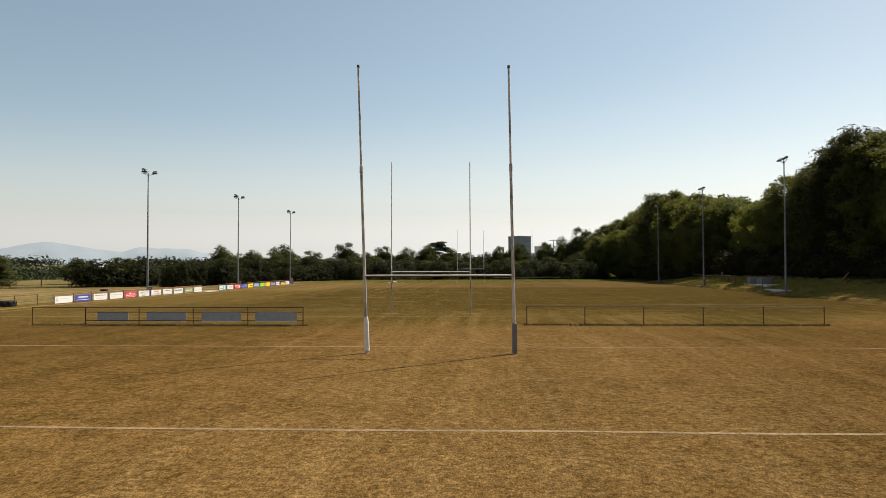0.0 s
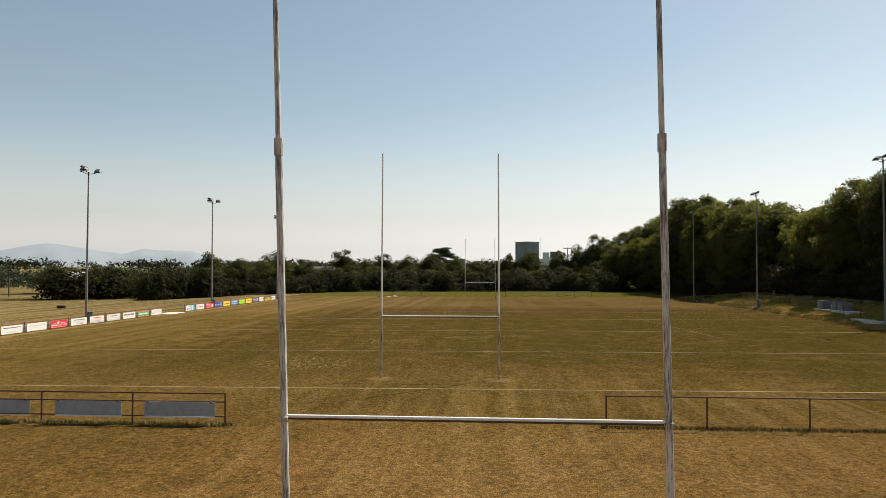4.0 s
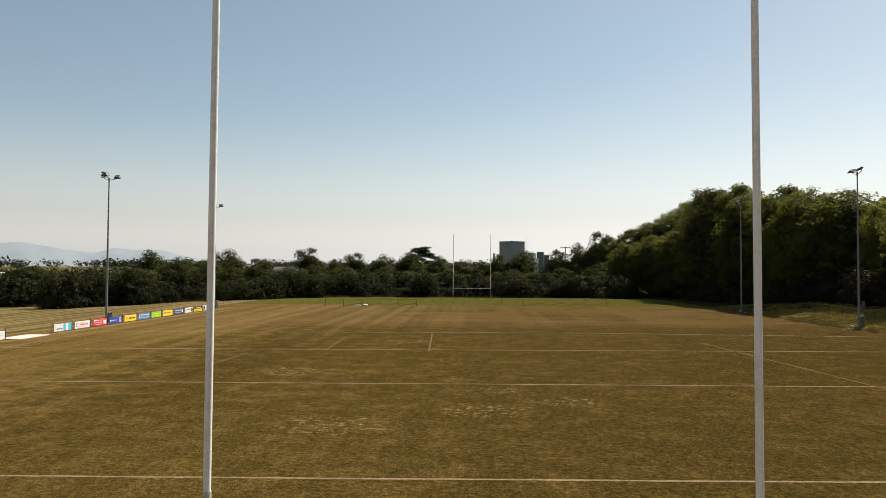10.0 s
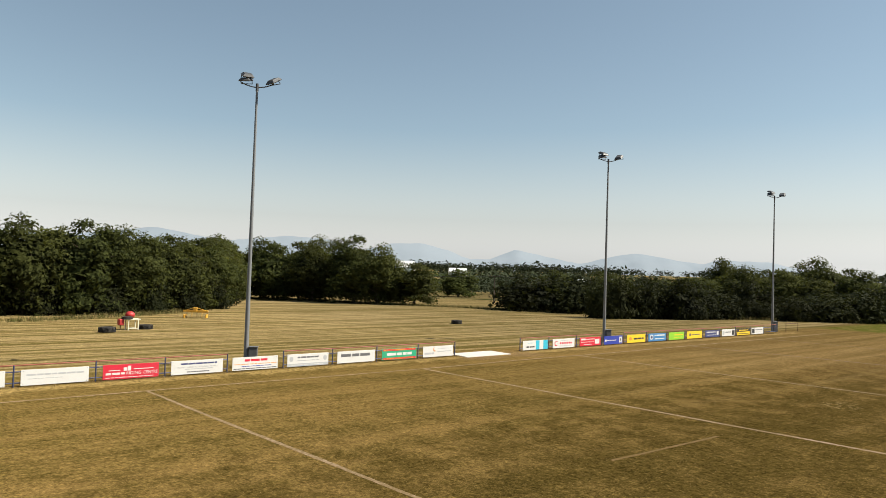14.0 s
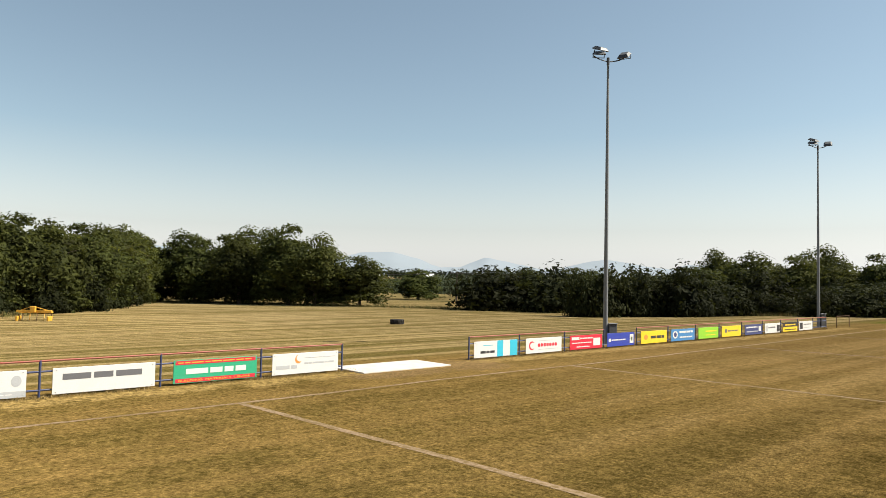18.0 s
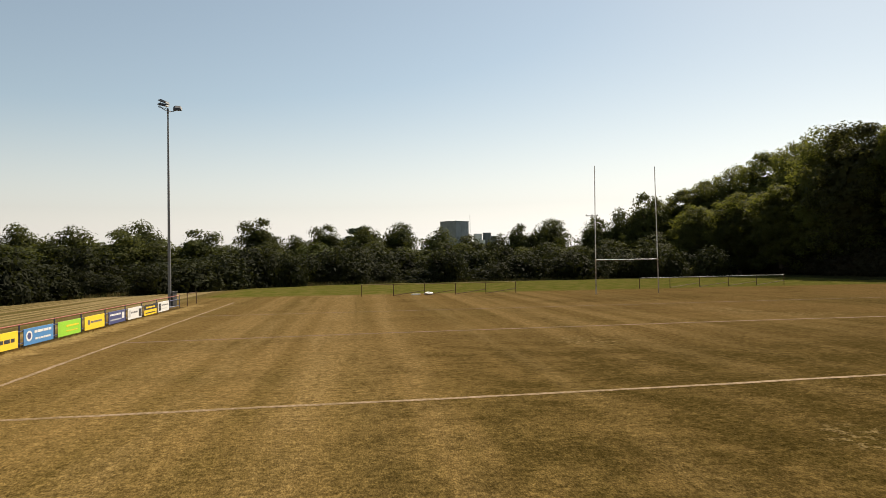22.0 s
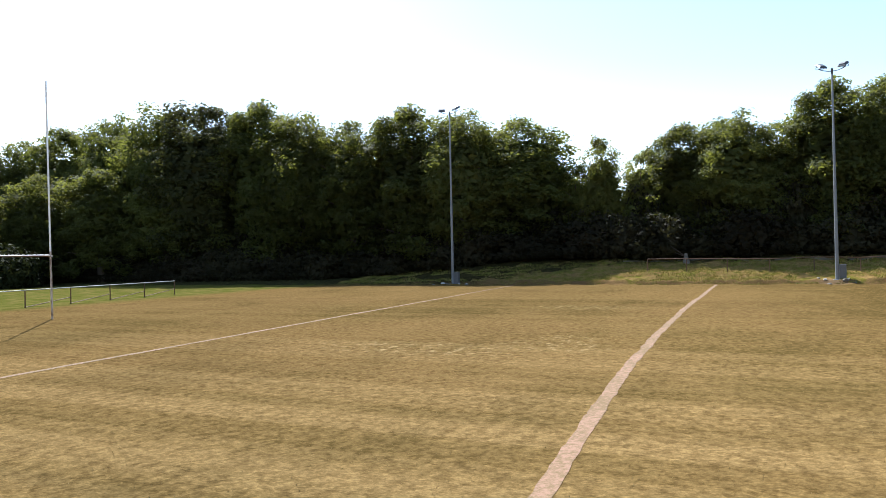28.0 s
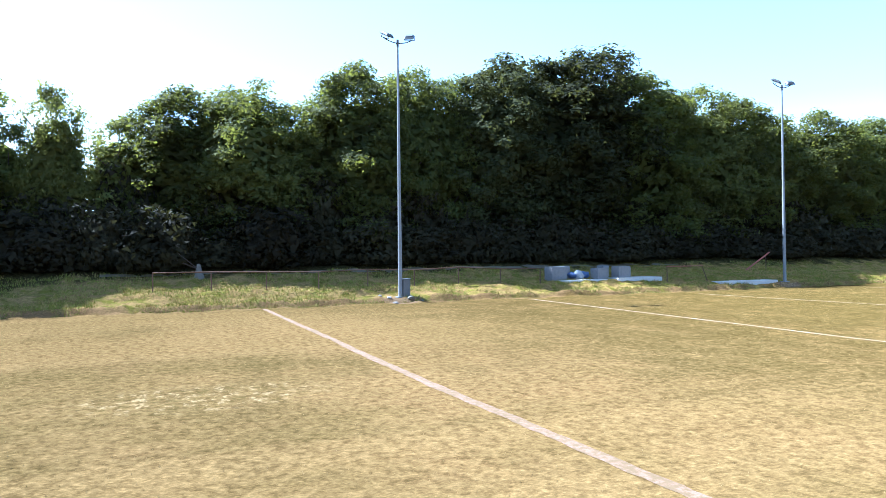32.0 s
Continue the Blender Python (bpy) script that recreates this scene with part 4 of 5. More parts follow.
goal_posts("goal_posts", 96.85, (-2.71, -2.64, 0, 11.0), (2.9, 2.75, 0, 10.95), "white rugby goal posts before the far hedgerow")


# ---- floodlights ----
def floodlight(x, y, top, face, heads, cabinet):
    """A tapered lighting column with a crossarm of box floodlights; face is the way that they look."""
    g = ground_z(x, y)
    t = thing("floodlight", Matrix.Translation((x, y, g)) @ Matrix.Rotation(face, 4, "Z"), "tall grey steel floodlight column beside the pitch", "floodlight", "floodlights round the pitch")
    h = top - g
    part("column", tube((0, 0, 0), (0, 0, 3.2), 0.12, 0.112, 12), STEEL, t, smooth=True)
    part("column_top", tube((0, 0, 3.2), (0, 0, h - 0.25), 0.108, 0.055, 12), STEEL, t, smooth=True)
    part("base_plate", box((-0.25, -0.25, 0), (0.25, 0.25, 0.05), 0.01), STEEL, t)
    arm = bmesh.new()
    for sgn in (-1, 1):
        pts = [Vector((0.02, sgn * 0.85 * k / 5, h - 0.42 + 0.24 * (k / 5) ** 2)) for k in range(6)]
        for p, q in zip(pts, pts[1:]):
            add_tube(arm, p, q, 0.03, None, 6)
    part("crossarm", arm, LAMP_GREY, t, smooth=True)
    part("collar", tube((0, 0, h - 0.6), (0, 0, h - 0.22), 0.075, None, 10), LAMP_GREY, t, smooth=True)
    for yy, yaw, dz, tilt in heads:
        m = Matrix.Translation((0.1, yy, h - 0.05 + dz)) @ Matrix.Rotation(yaw, 4, "Z") @ Matrix.Rotation(tilt, 4, "Y")
        bm = bmesh.new()
        add_box(bm, (-0.3, -0.3, -0.06), (0.4, 0.3, 0.1), 0.03)
        for v in bm.verts:
            if v.co.z > 0.05:
                v.co.x, v.co.y = v.co.x * 0.72, v.co.y * 0.72
        bmesh.ops.transform(bm, matrix=m, verts=bm.verts)
        head = part("lamp_head", bm, LAMP_GREY, t)
        bm = box((-0.27, -0.27, -0.075), (0.37, 0.27, -0.058))
        bmesh.ops.transform(bm, matrix=m, verts=bm.verts)
        part("lamp_glass", bm, LAMP_GLASS, head, "dark glass front")
        bm = bmesh.new()
        add_tube(bm, (0.0, -0.29, 0.0), (-0.05, -0.29, -0.22), 0.02, None, 6)
        add_tube(bm, (0.0, 0.29, 0.0), (-0.05, 0.29, -0.22), 0.02, None, 6)
        add_tube(bm, (-0.05, -0.3, -0.22), (-0.05, 0.3, -0.22), 0.02, None, 6)
        bmesh.ops.transform(bm, matrix=m, verts=bm.verts)
        part("bracket", bm, LAMP_GREY, head)
    if cabinet:
        cb = part("control_cabinet", box((-0.22, 0.13, 0.02), (0.16, 0.56, 1.05), 0.02), CABINET, t, "dark grey metal control box")
        part("cabinet_lid", box((-0.25, 0.11, 1.05), (0.19, 0.59, 1.09), 0.01), CABINET, cb)
    return t


THREE = ((-0.5, 0.3, 0.22, 0.4), (-0.55, -0.2, -0.02, 0.3), (0.85, -0.75, 0.02, 0.55))
TWO = ((-0.7, 0.5, 0.05, 0.5), (0.7, -0.5, 0.05, 0.5))
for y, top in ((32.07, 14.85), (62.38, 14.9), (92.25, 14.8)):
    floodlight(-36.65, y, top, -0.55, THREE, True)
for y, top in ((31.6, 15.3), (62.0, 15.4), (91.4, 15.35)):
    floodlight(37.1, y, top, math.pi, TWO, y > 40)


# ---- fences and boards ----
def rail_fence(name, pts, height, rails, post_mat, rail_mats, label, sizes=(0.03, 0.025)):
    """Posts at the given places, with rails from post to post at the given heights."""
    t = thing(name, Matrix(), label, "fence")
    tops = [(x, y, ground_z(x, y)) for x, y in pts]
    for x, y, z in tops:
        part("post", tube((x, y, z - 0.1), (x, y, z + height), sizes[0], None, 8), post_mat, t, smooth=True)
    for (x0, y0, z0), (x1, y1, z1) in zip(tops, tops[1:]):
        for h, mat in zip(rails, rail_mats):
            part("rail", tube((x0, y0, z0 + h), (x1, y1, z1 + h), sizes[1], None, 8), mat, t, smooth=True)
    return t


FENCE_X = -35.62
GOAL_FENCE_Y = -10.75
left_posts = [(-22.0 + 3.145 * i, GOAL_FENCE_Y + 0.02 * i) for i in range(6)]
rail_fence("fence", left_posts[:2], 1.05, (1.03,), RUST_RAIL, (RUST_RAIL,), "single brown pipe rail behind the goal")
rail_fence("fence", left_posts[1:], 1.05, (1.03, 0.76, 0.28), RUST_RAIL, (RUST_RAIL,) * 3, "brown three-rail pipe fence hung with grey sheets")
rail_fence("fence", [(6.2 + 3.2 * i, -10.05) for i in range(6)], 1.05, (1.03,), RUST_RAIL, (RUST_RAIL,), "single brown pipe rail behind the goal")
for i, (a, b) in enumerate(((-18.17, -16.34), (-15.28, -12.97), (-12.09, -9.8), (-9.0, -6.6))):
    t = thing("sheet_panel", Matrix.Translation(((a + b) / 2, GOAL_FENCE_Y + 0.05, 0.52)), "grey sheet tied between the rails of the fence", "panel", "sheets on the goal fence")
    part("sheet", box((-(b - a) / 2, -0.01, -0.23), ((b - a) / 2, 0.01, 0.23), 0.004), PANEL_GREY, t)
    for s in (-1, 1):
        part("tie", box((s * (b - a) / 2 * 0.9 - 0.02, -0.06, 0.2), (s * (b - a) / 2 * 0.9 + 0.02, 0.015, 0.26)), BLACK_CAP, t)
    part("bottom_strip", box((-(b - a) / 2, -0.012, -0.29), ((b - a) / 2, 0.012, -0.24)), SHED_WHITE, t, "pale strip along the lower edge")

RAILS3 = (RED_RAIL, BLUE_RAIL, BLUE_RAIL)
BOARD_POSTS = [(FENCE_X, y) for y in (12.3, 15.45, 18.5, 21.6, 24.68, 27.63, 30.62)]
rail_fence("fence", BOARD_POSTS, 0.9, (0.88, 0.62, 0.17), BLUE_RAIL, RAILS3, "red-topped dark blue rail fence along the touchline")
rail_fence("fence", [(FENCE_X, y) for y in (33.64, 36.6, 39.54, 42.56, 45.52)], 0.9, (0.88, 0.62, 0.17), BLUE_RAIL, RAILS3, "red-topped dark blue rail fence along the touchline")
rail_fence("fence", [(FENCE_X, y) for y in (51.5, 54.5, 57.6, 60.7)], 0.9, (0.88, 0.62, 0.17), BLUE_RAIL, RAILS3, "red-topped dark blue rail fence along the touchline")
rail_fence("fence", [(FENCE_X, y) for y in (63.6, 66.75, 69.85, 72.75, 75.85, 78.95, 81.95, 85.0, 88.0, 90.8)], 0.9, (0.88, 0.62, 0.17), BLUE_RAIL, RAILS3, "red-topped dark blue rail fence along the touchline")
rail_fence("fence", [(FENCE_X, y) for y in (93.2, 96.2)], 0.95, (0.9,), RUST_RAIL, (RUST_RAIL,), "short end of rail fence past the last floodlight")
rail_fence("fence", [(FENCE_X - 1.5, y) for y in (3.0, 6.1, 9.2, 12.3)], 0.95, (0.9,), RUST_RAIL, (RUST_RAIL,), "bare rail fence beyond the advertising boards")

W, K, RD, BL, GY, GN, YE, CY, NV = (0.62, 0.61, 0.60), (0.03, 0.03, 0.035), (0.55, 0.02, 0.045), (0.03, 0.05, 0.32), (0.40, 0.41, 0.43), (0.03, 0.33, 0.18), (0.78, 0.52, 0.03), (0.04, 0.42, 0.58), (0.05, 0.06, 0.16)
LG, SB, OR, DG = (0.25, 0.52, 0.04), (0.06, 0.20, 0.42), (0.65, 0.25, 0.05), (0.12, 0.12, 0.13)


def bars(y0, y1, v0, v1, n, col):
    """A line of writing that cannot be read: n uneven bars from y0 to y1, as shares of the board."""
    return [(y0, v0, y1, v1, col, n)]


BOARDS = (
    (12.5, 15.2, W, "white", bars(0.28, 0.7, 0.55, 0.68, 6, GY) + [(0.05, 0.3, 0.16, 0.7, GY)]),
    (15.7, 18.2, BL, "dark blue", bars(0.18, 0.84, 0.5, 0.86, 8, W) + bars(0.08, 0.92, 0.2, 0.34, 9, W) + [(0.02, 0.1, 0.1, 0.25, RD)]),
    (18.8, 21.3, W, "white", bars(0.1, 0.92, 0.66, 0.84, 9, DG) + bars(0.25, 0.75, 0.2, 0.3, 7, GY)),
    (21.85, 24.39, W, "white", bars(0.08, 0.92, 0.58, 0.76, 10, GY) + bars(0.1, 0.6, 0.38, 0.45, 6, GY)),
    (24.95, 27.33, RD, "crimson", bars(0.05, 0.38, 0.26, 0.5, 5, W) + [(0.36, 0.55, 0.42, 0.78, W), (0.43, 0.55, 0.49, 0.88, W), (0.1, 0.58, 0.3, 0.63, W), (0.54, 0.62, 0.9, 0.67, W)] + bars(0.05, 0.9, 0.08, 0.15, 12, W)),
    (27.89, 30.37, W, "white", bars(0.18, 0.88, 0.66, 0.86, 9, NV) + bars(0.26, 0.8, 0.32, 0.42, 9, GY) + bars(0.3, 0.74, 0.1, 0.24, 9, DG)),
    (30.86, 33.3, W, "white", bars(0.26, 0.76, 0.6, 0.9, 7, RD) + bars(0.03, 0.97, 0.42, 0.5, 18, OR) + bars(0.2, 0.85, 0.25, 0.34, 9, BL) + bars(0.03, 0.97, 0.06, 0.18, 14, DG)),
    (33.84, 36.3, W, "white", bars(0.24, 0.78, 0.62, 0.84, 11, DG) + bars(0.24, 0.78, 0.42, 0.52, 9, GY) + [(0.05, 0.4, 0.14, 0.82, GY, "disc"), (0.87, 0.4, 0.96, 0.82, GY, "disc"), (0.0, 0.0, 1.0, 0.24, GY)] + bars(0.1, 0.9, 0.1, 0.16, 9, W)),
    (36.87, 39.37, W, "white", bars(0.09, 0.92, 0.45, 0.86, 8, DG)),
    (39.87, 42.39, GN, "green", [(0.02, 0.8, 0.98, 0.97, RD), (0.02, 0.03, 0.98, 0.2, RD)] + bars(0.14, 0.86, 0.3, 0.7, 8, W) + bars(0.05, 0.95, 0.85, 0.92, 12, YE)),
    (42.91, 45.32, W, "white", bars(0.05, 0.36, 0.2, 0.5, 7, GY) + [(0.33, 0.5, 0.43, 0.92, OR, "disc"), (0.35, 0.58, 0.455, 0.94, W, "disc", 2)] + bars(0.47, 0.95, 0.72, 0.78, 6, GY) + bars(0.47, 0.95, 0.42, 0.56, 10, GY)),
    (51.73, 54.3, W, "white", [(0.52, 0.0, 0.66, 1.0, CY), (0.82, 0.0, 1.0, 1.0, CY), ] + bars(0.14, 0.46, 0.2, 0.46, 5, K) + bars(0.2, 0.42, 0.7, 0.78, 5, CY)),
    (54.86, 57.31, W, "white", [(0.08, 0.22, 0.24, 0.8, RD, "disc"), (0.11, 0.3, 0.25, 0.72, W, "disc", 2)] + [(0.32 + 0.08 * k, 0.4, 0.385 + 0.08 * k, 0.64, RD, "disc") for k in range(7)] + bars(0.34, 0.9, 0.2, 0.27, 7, GY) + bars(0.35, 0.75, 0.78, 0.84, 6, GY)),
    (57.93, 60.45, RD, "red", [(0.05, 0.68, 0.28, 0.88, W), (0.72, 0.2, 0.94, 0.75, W)] + bars(0.3, 0.7, 0.7, 0.85, 6, W) + bars(0.06, 0.66, 0.4, 0.52, 8, W) + bars(0.2, 0.6, 0.12, 0.24, 6, W)),
    (60.9, 63.31, BL, "royal blue", [(0.05, 0.35, 0.13, 0.6, W), (0.82, 0.15, 0.96, 0.85, W), (0.86, 0.35, 0.92, 0.65, BL)] + bars(0.16, 0.68, 0.4, 0.56, 8, W)),
    (63.95, 66.5, YE, "yellow", [(0.1, 0.3, 0.25, 0.72, OR, "disc")] + bars(0.36, 0.9, 0.3, 0.68, 6, K)),
    (66.97, 69.6, SB, "blue", [(0.07, 0.22, 0.27, 0.86, W, "disc"), (0.11, 0.34, 0.23, 0.74, NV, "disc", 2)] + bars(0.34, 0.92, 0.6, 0.88, 7, W) + bars(0.36, 0.9, 0.2, 0.4, 7, W)),
    (70.06, 72.52, LG, "bright green", [(0.06, 0.2, 0.3, 0.8, LG)] + bars(0.35, 0.9, 0.55, 0.75, 6, YE) + bars(0.35, 0.85, 0.25, 0.36, 6, YE)),
    (73.0, 75.58, YE, "yellow", [(0.14, 0.35, 0.26, 0.75, DG, "disc")] + bars(0.3, 0.85, 0.42, 0.66, 7, DG)),
    (76.18, 78.74, NV, "navy", bars(0.08, 0.72, 0.6, 0.85, 7, W) + bars(0.1, 0.75, 0.22, 0.4, 8, GY) + [(0.8, 0.3, 0.94, 0.8, W)]),
    (79.22, 81.71, W, "white", [(0.05, 0.2, 0.18, 0.8, GY), (0.78, 0.1, 0.98, 0.8, K)] + bars(0.22, 0.7, 0.45, 0.7, 7, DG)),
    (82.23, 84.81, YE, "yellow and black", [(0.0, 0.5, 1.0, 1.0, K)] + bars(0.14, 0.86, 0.6, 0.85, 6, YE) + bars(0.1, 0.9, 0.12, 0.3, 8, K)),
    (85.18, 87.75, W, "white", [(0.05, 0.15, 0.25, 0.85, K)] + bars(0.32, 0.92, 0.55, 0.75, 6, DG) + bars(0.32, 0.8, 0.25, 0.35, 6, GY)),
)


def advertising_board(y0, y1, col, word, marks):
    """A printed sheet on the pitch side of the fence, with its marks in thin relief."""
    x, w, z0, h = FENCE_X + 0.045, y1 - y0, 0.05, 0.64
    t = thing("advertising_board", Matrix.Translation((x, y0, z0)), word + " printed advertising board fixed to the touchline fence", "advertising board", "boards along the touchline")
    panel = part("panel", box((0, 0, 0), (0.02, w, h), 0.004), paint(col), t)
    brng = random.Random(y0)
    for u0, v0, u1, v1, c, *n in marks:
        if not n:
            part("printed_mark", box((0.02, u0 * w, v0 * h), (0.0233, u1 * w, v1 * h)), paint(c), panel)
            continue
        if n[0] == "disc":
            bm = bmesh.new()
            bmesh.ops.create_cone(bm, cap_ends=True, segments=20, radius1=0.5, radius2=0.5, depth=0.0034 + 0.001 * len(n))
            bmesh.ops.transform(bm, matrix=Matrix.Translation((0.0215, (u0 + u1) / 2 * w, (v0 + v1) / 2 * h)) @ Matrix.Diagonal((1, (u1 - u0) * w, (v1 - v0) * h, 1)) @ Matrix.Rotation(math.pi / 2, 4, "Y"), verts=bm.verts)
            part("printed_disc", bm, paint(c), panel)
            continue
        # one plain bar a word
        tall, lift = (v1 - v0) * h * 0.58, (v1 - v0) * h * 0.2
        pitch = max(tall * 0.62, (u1 - u0) * w / 44)
        a = u0 * w
        while a + pitch < u1 * w:
            e = min(a + pitch * brng.choice((3, 4, 5, 6, 7)), u1 * w)
            part("printed_bar", box((0.02, a, v0 * h + lift), (0.0235, e, v0 * h + lift + tall), 0.001), paint(c), panel)
            a = e + pitch * 0.7
    for u in (0.03, 0.97):
        for v in (0.08, 0.92):
            part("fixing", tube((0.0, u * w, v * h), (0.027, u * w, v * h), 0.012, None, 6), STEEL, t)


for b in BOARDS:
    advertising_board(*b)


def board_words(text, y0, w, v0, size, col):
    """Readable trade words on a board, in the built-in font, spread over a width."""
    cu = bpy.data.curves.new("words", "FONT")
    cu.body, cu.size, cu.align_x, cu.extrude = text, size, "CENTER", 0.0012
    ob = new("words", cu)
    bpy.context.view_layer.update()
    me = bpy.data.meshes.new_from_object(ob.evaluated_get(bpy.context.evaluated_depsgraph_get()))
    wide = max(v.co.x for v in me.vertices) - min(v.co.x for v in me.vertices)
    bpy.data.objects.remove(ob)
    me.transform(Matrix.Diagonal((w / wide, 1, 1, 1)))
    me.transform(Matrix(((0, 0, 1, 0.024), (1, 0, 0, y0), (0, 1, 0, v0), (0, 0, 0, 1))))
    return me


def words_on(board_y, text, share, v, size, col):
    """Puts words, each a part of its own, on the panel of the board that begins at board_y."""
    for ob in list(scene.objects):
        if ob.name.startswith("advertising_board") and abs(ob.matrix_basis.translation.y - board_y) < 0.01:
            panel = next(c for c in ob.children if c.name.startswith("panel"))
            at, unit = share[0], (share[1] - share[0]) / len(text)
            for word in text.split():
                e = at + unit * len(word)
                part_mesh("word", board_words(word, 2.45 * (at + e) / 2, 2.45 * (e - at), v * 0.64, size, col), paint(col), panel, "printed word " + word.lower())
                at = e + unit


words_on(24.95, "RIDING CENTRE", (0.40, 0.95), 0.28, 0.19, W)
words_on(27.89, "PLANT HIRE & GROUNDS WORKS", (0.12, 0.9), 0.47, 0.09, GY)
words_on(39.87, "BUILDING MATERIALS CENTRE", (0.06, 0.94), 0.07, 0.075, YE)

t = thing("concrete_slab", Matrix.Translation((-35.6, 47.7, 0)), "pale concrete slab in the gap of the touchline fence", "slab")
part("slab", box((-0.95, -2.0, -0.1), (0.95, 1.9, 0.04), 0.01), SLAB_WHITE, t)

# fence behind the far goal
FAR_LEFT = [(-22.6 + 2.82 * i, 101.5 + 0.14 * i) for i in range(6)]
FAR_RIGHT = [(4.9 + 3.4 * i, 105.8 + 0.5 * i) for i in range(6)]
rail_fence("fence", FAR_LEFT, 1.05, (1.03,), RUST_RAIL, (WEATHERED_RAIL,), "weathered rail fence behind the far goal", (0.035, 0.03))
rail_fence("fence", FAR_RIGHT, 1.05, (1.03,), RUST_RAIL, (STEEL,), "weathered rail fence behind the far goal", (0.035, 0.03))
for pts in (FAR_LEFT, FAR_RIGHT):
    for (xa, ya), (xb, yb) in zip(pts[1:], pts[2:]):
        t = thing("loose_rail", Matrix.Translation((xa, ya + 0.05, 0)), "fallen rail leaning in the far fence", "rail", "fallen rails")
        part("rail", tube((0, 0, 0.03), (xb - xa, yb - ya, 0.42), 0.025, None, 6), RUST_RAIL, t)

# fence on the east bank
rail_fence("fence", [(39.3, 75.2 - 2.98 * i) for i in range(9)], 1.05, (1.03,), RUST_RAIL, (RUST_RAIL,), "rusty rail fence along the rough bank", (0.035, 0.028))


def bank_track():
    """Stony track along the top of the bank, in the shade of the wood."""
    verts, n = [], 60
    for i in range(n + 1):
        y = 34 + 44 * i / n
        for x in (43.9, 44.35):
            x += 0.3 * rough_at(x, y, 0.4)
            verts.append((x, y, ground_z(x, y) + 0.03))
    me = bpy.data.meshes.new("track")
    me.from_pydata(verts, [], [(2 * i, 2 * i + 1, 2 * i + 3, 2 * i + 2) for i in range(n)])
    tagged(part_mesh("track", me, TRACK), "stony track along the top of the bank", "track", kind="structure")


bank_track()

# ---- things on the east bank ----
def block_stack(x, y, sx, sy, sz, mat, label):
    g = ground_z(x, y)
    t = thing("concrete_block", Matrix.Translation((x, y, g + 0.1)), label, "concrete block", "blocks on the bank")
    part("block", box((-sx / 2, -sy / 2, -0.15), (sx / 2, sy / 2, sz), 0.02), mat, t)
    part("top_course", box((-sx / 2 + 0.02, -sy / 2 + 0.02, sz), (sx / 2 - 0.02, sy / 2 - 0.02, sz + 0.06), 0.01), mat, t)


for x, y, sx, sy, sz in ((40.0, 49.7, 1.0, 1.2, 0.78), (41.0, 48.6, 0.9, 0.8, 0.72), (39.9, 46.2, 0.9, 0.9, 0.62), (40.6, 45.4, 0.8, 0.5, 0.75), (39.7, 44.5, 0.9, 1.0, 0.82)):
    block_stack(x, y, sx, sy, sz, BLOCK, "grey concrete block standing on a pale slab")
for x0, x1, y0, y1 in ((38.9, 39.8, 46.2, 49.9), (38.8, 40.4, 41.6, 45.4), (37.0, 38.8, 32.4, 37.6)):
    g = ground_z((x0 + x1) / 2, (y0 + y1) / 2)
    t = thing("concrete_slab", Matrix.Translation(((x0 + x1) / 2, (y0 + y1) / 2, g)), "pale concrete slab laid in the rough bank", "slab", "slabs on the bank")
    part("slab", box(((x0 - x1) / 2, (y0 - y1) / 2, -0.3), ((x1 - x0) / 2, (y1 - y0) / 2, 0.14), 0.015), CONCRETE, t)
g = ground_z(40.3, 47.6)
t = thing("tarpaulin", Matrix.Translation((40.3, 47.6, g)), "crumpled blue plastic sheet between the blocks", "tarpaulin")
for dy, size, mat, word in ((-0.45, 0.34, TARP_BLUE, "blue fold"), (0.1, 0.42, PANEL_GREY, "grey fold"), (0.62, 0.3, TARP_BLUE, "blue fold")):
    bm = bmesh.new()
    bmesh.ops.create_icosphere(bm, subdivisions=3, radius=size)
    for v in bm.verts:
        v.co *= 1 + 0.4 * noise.noise(v.co * 3.3 + Vector((dy * 7, 0, 0)))
        v.co.y += dy
        v.co.z = max(v.co.z * 0.75 + 0.3, 0.0)
    part("fold", bm, mat, t, word)
g = ground_z(38.3, 40)
t = thing("railing", Matrix.Translation((38.3, 40.0, g)), "short rusty railing with a leaning leg", "railing")
part("post", tube((0, 1.6, -0.1), (0, 1.6, 1.1), 0.03, None, 8), RUST_RAIL, t)
part("post", tube((0, -1.6, 1.1), (-0.1, -2.0, -0.1), 0.03, None, 8), RUST_RAIL, t)
part("rail", tube((0, 1.62, 1.1), (0, -1.62, 1.1), 0.03, None, 8), RED_RAIL, t)
g = ground_z(42, 29)
t = thing("leaning_board", Matrix.Translation((42, 29.0, g)), "loose reddish plank propped on the bank", "plank")
part("plank", box((-0.02, -1.5, -0.06), (0.02, 1.5, 0.06), 0.005, Matrix.Rotation(-0.5, 4, "X")), RED_RAIL, t).location.z = 0.75
part("prop", tube((0, -0.9, -0.1), (0, -0.9, 1.2), 0.03, None, 6), RUST_RAIL, t)
t = thing("tree_stump", Matrix.Translation((43.3, 72.6, ground_z(43.3, 72.6))), "bleached standing tree stump at the wood's edge", "stump")
bm = bmesh.new()
bmesh.ops.create_cone(bm, cap_ends=True, segments=14, radius1=0.26, radius2=0.15, depth=0.95, matrix=Matrix.Translation((0, 0, 0.4)))
bmesh.ops.subdivide_edges(bm, edges=bm.edges[:], cuts=3)
for v in bm.verts:
    v.co += Vector((1, 1, 0.6)) * 0.16 * noise.noise(v.co * 2.5)
part("stump", bm, STONE, t, smooth=True)
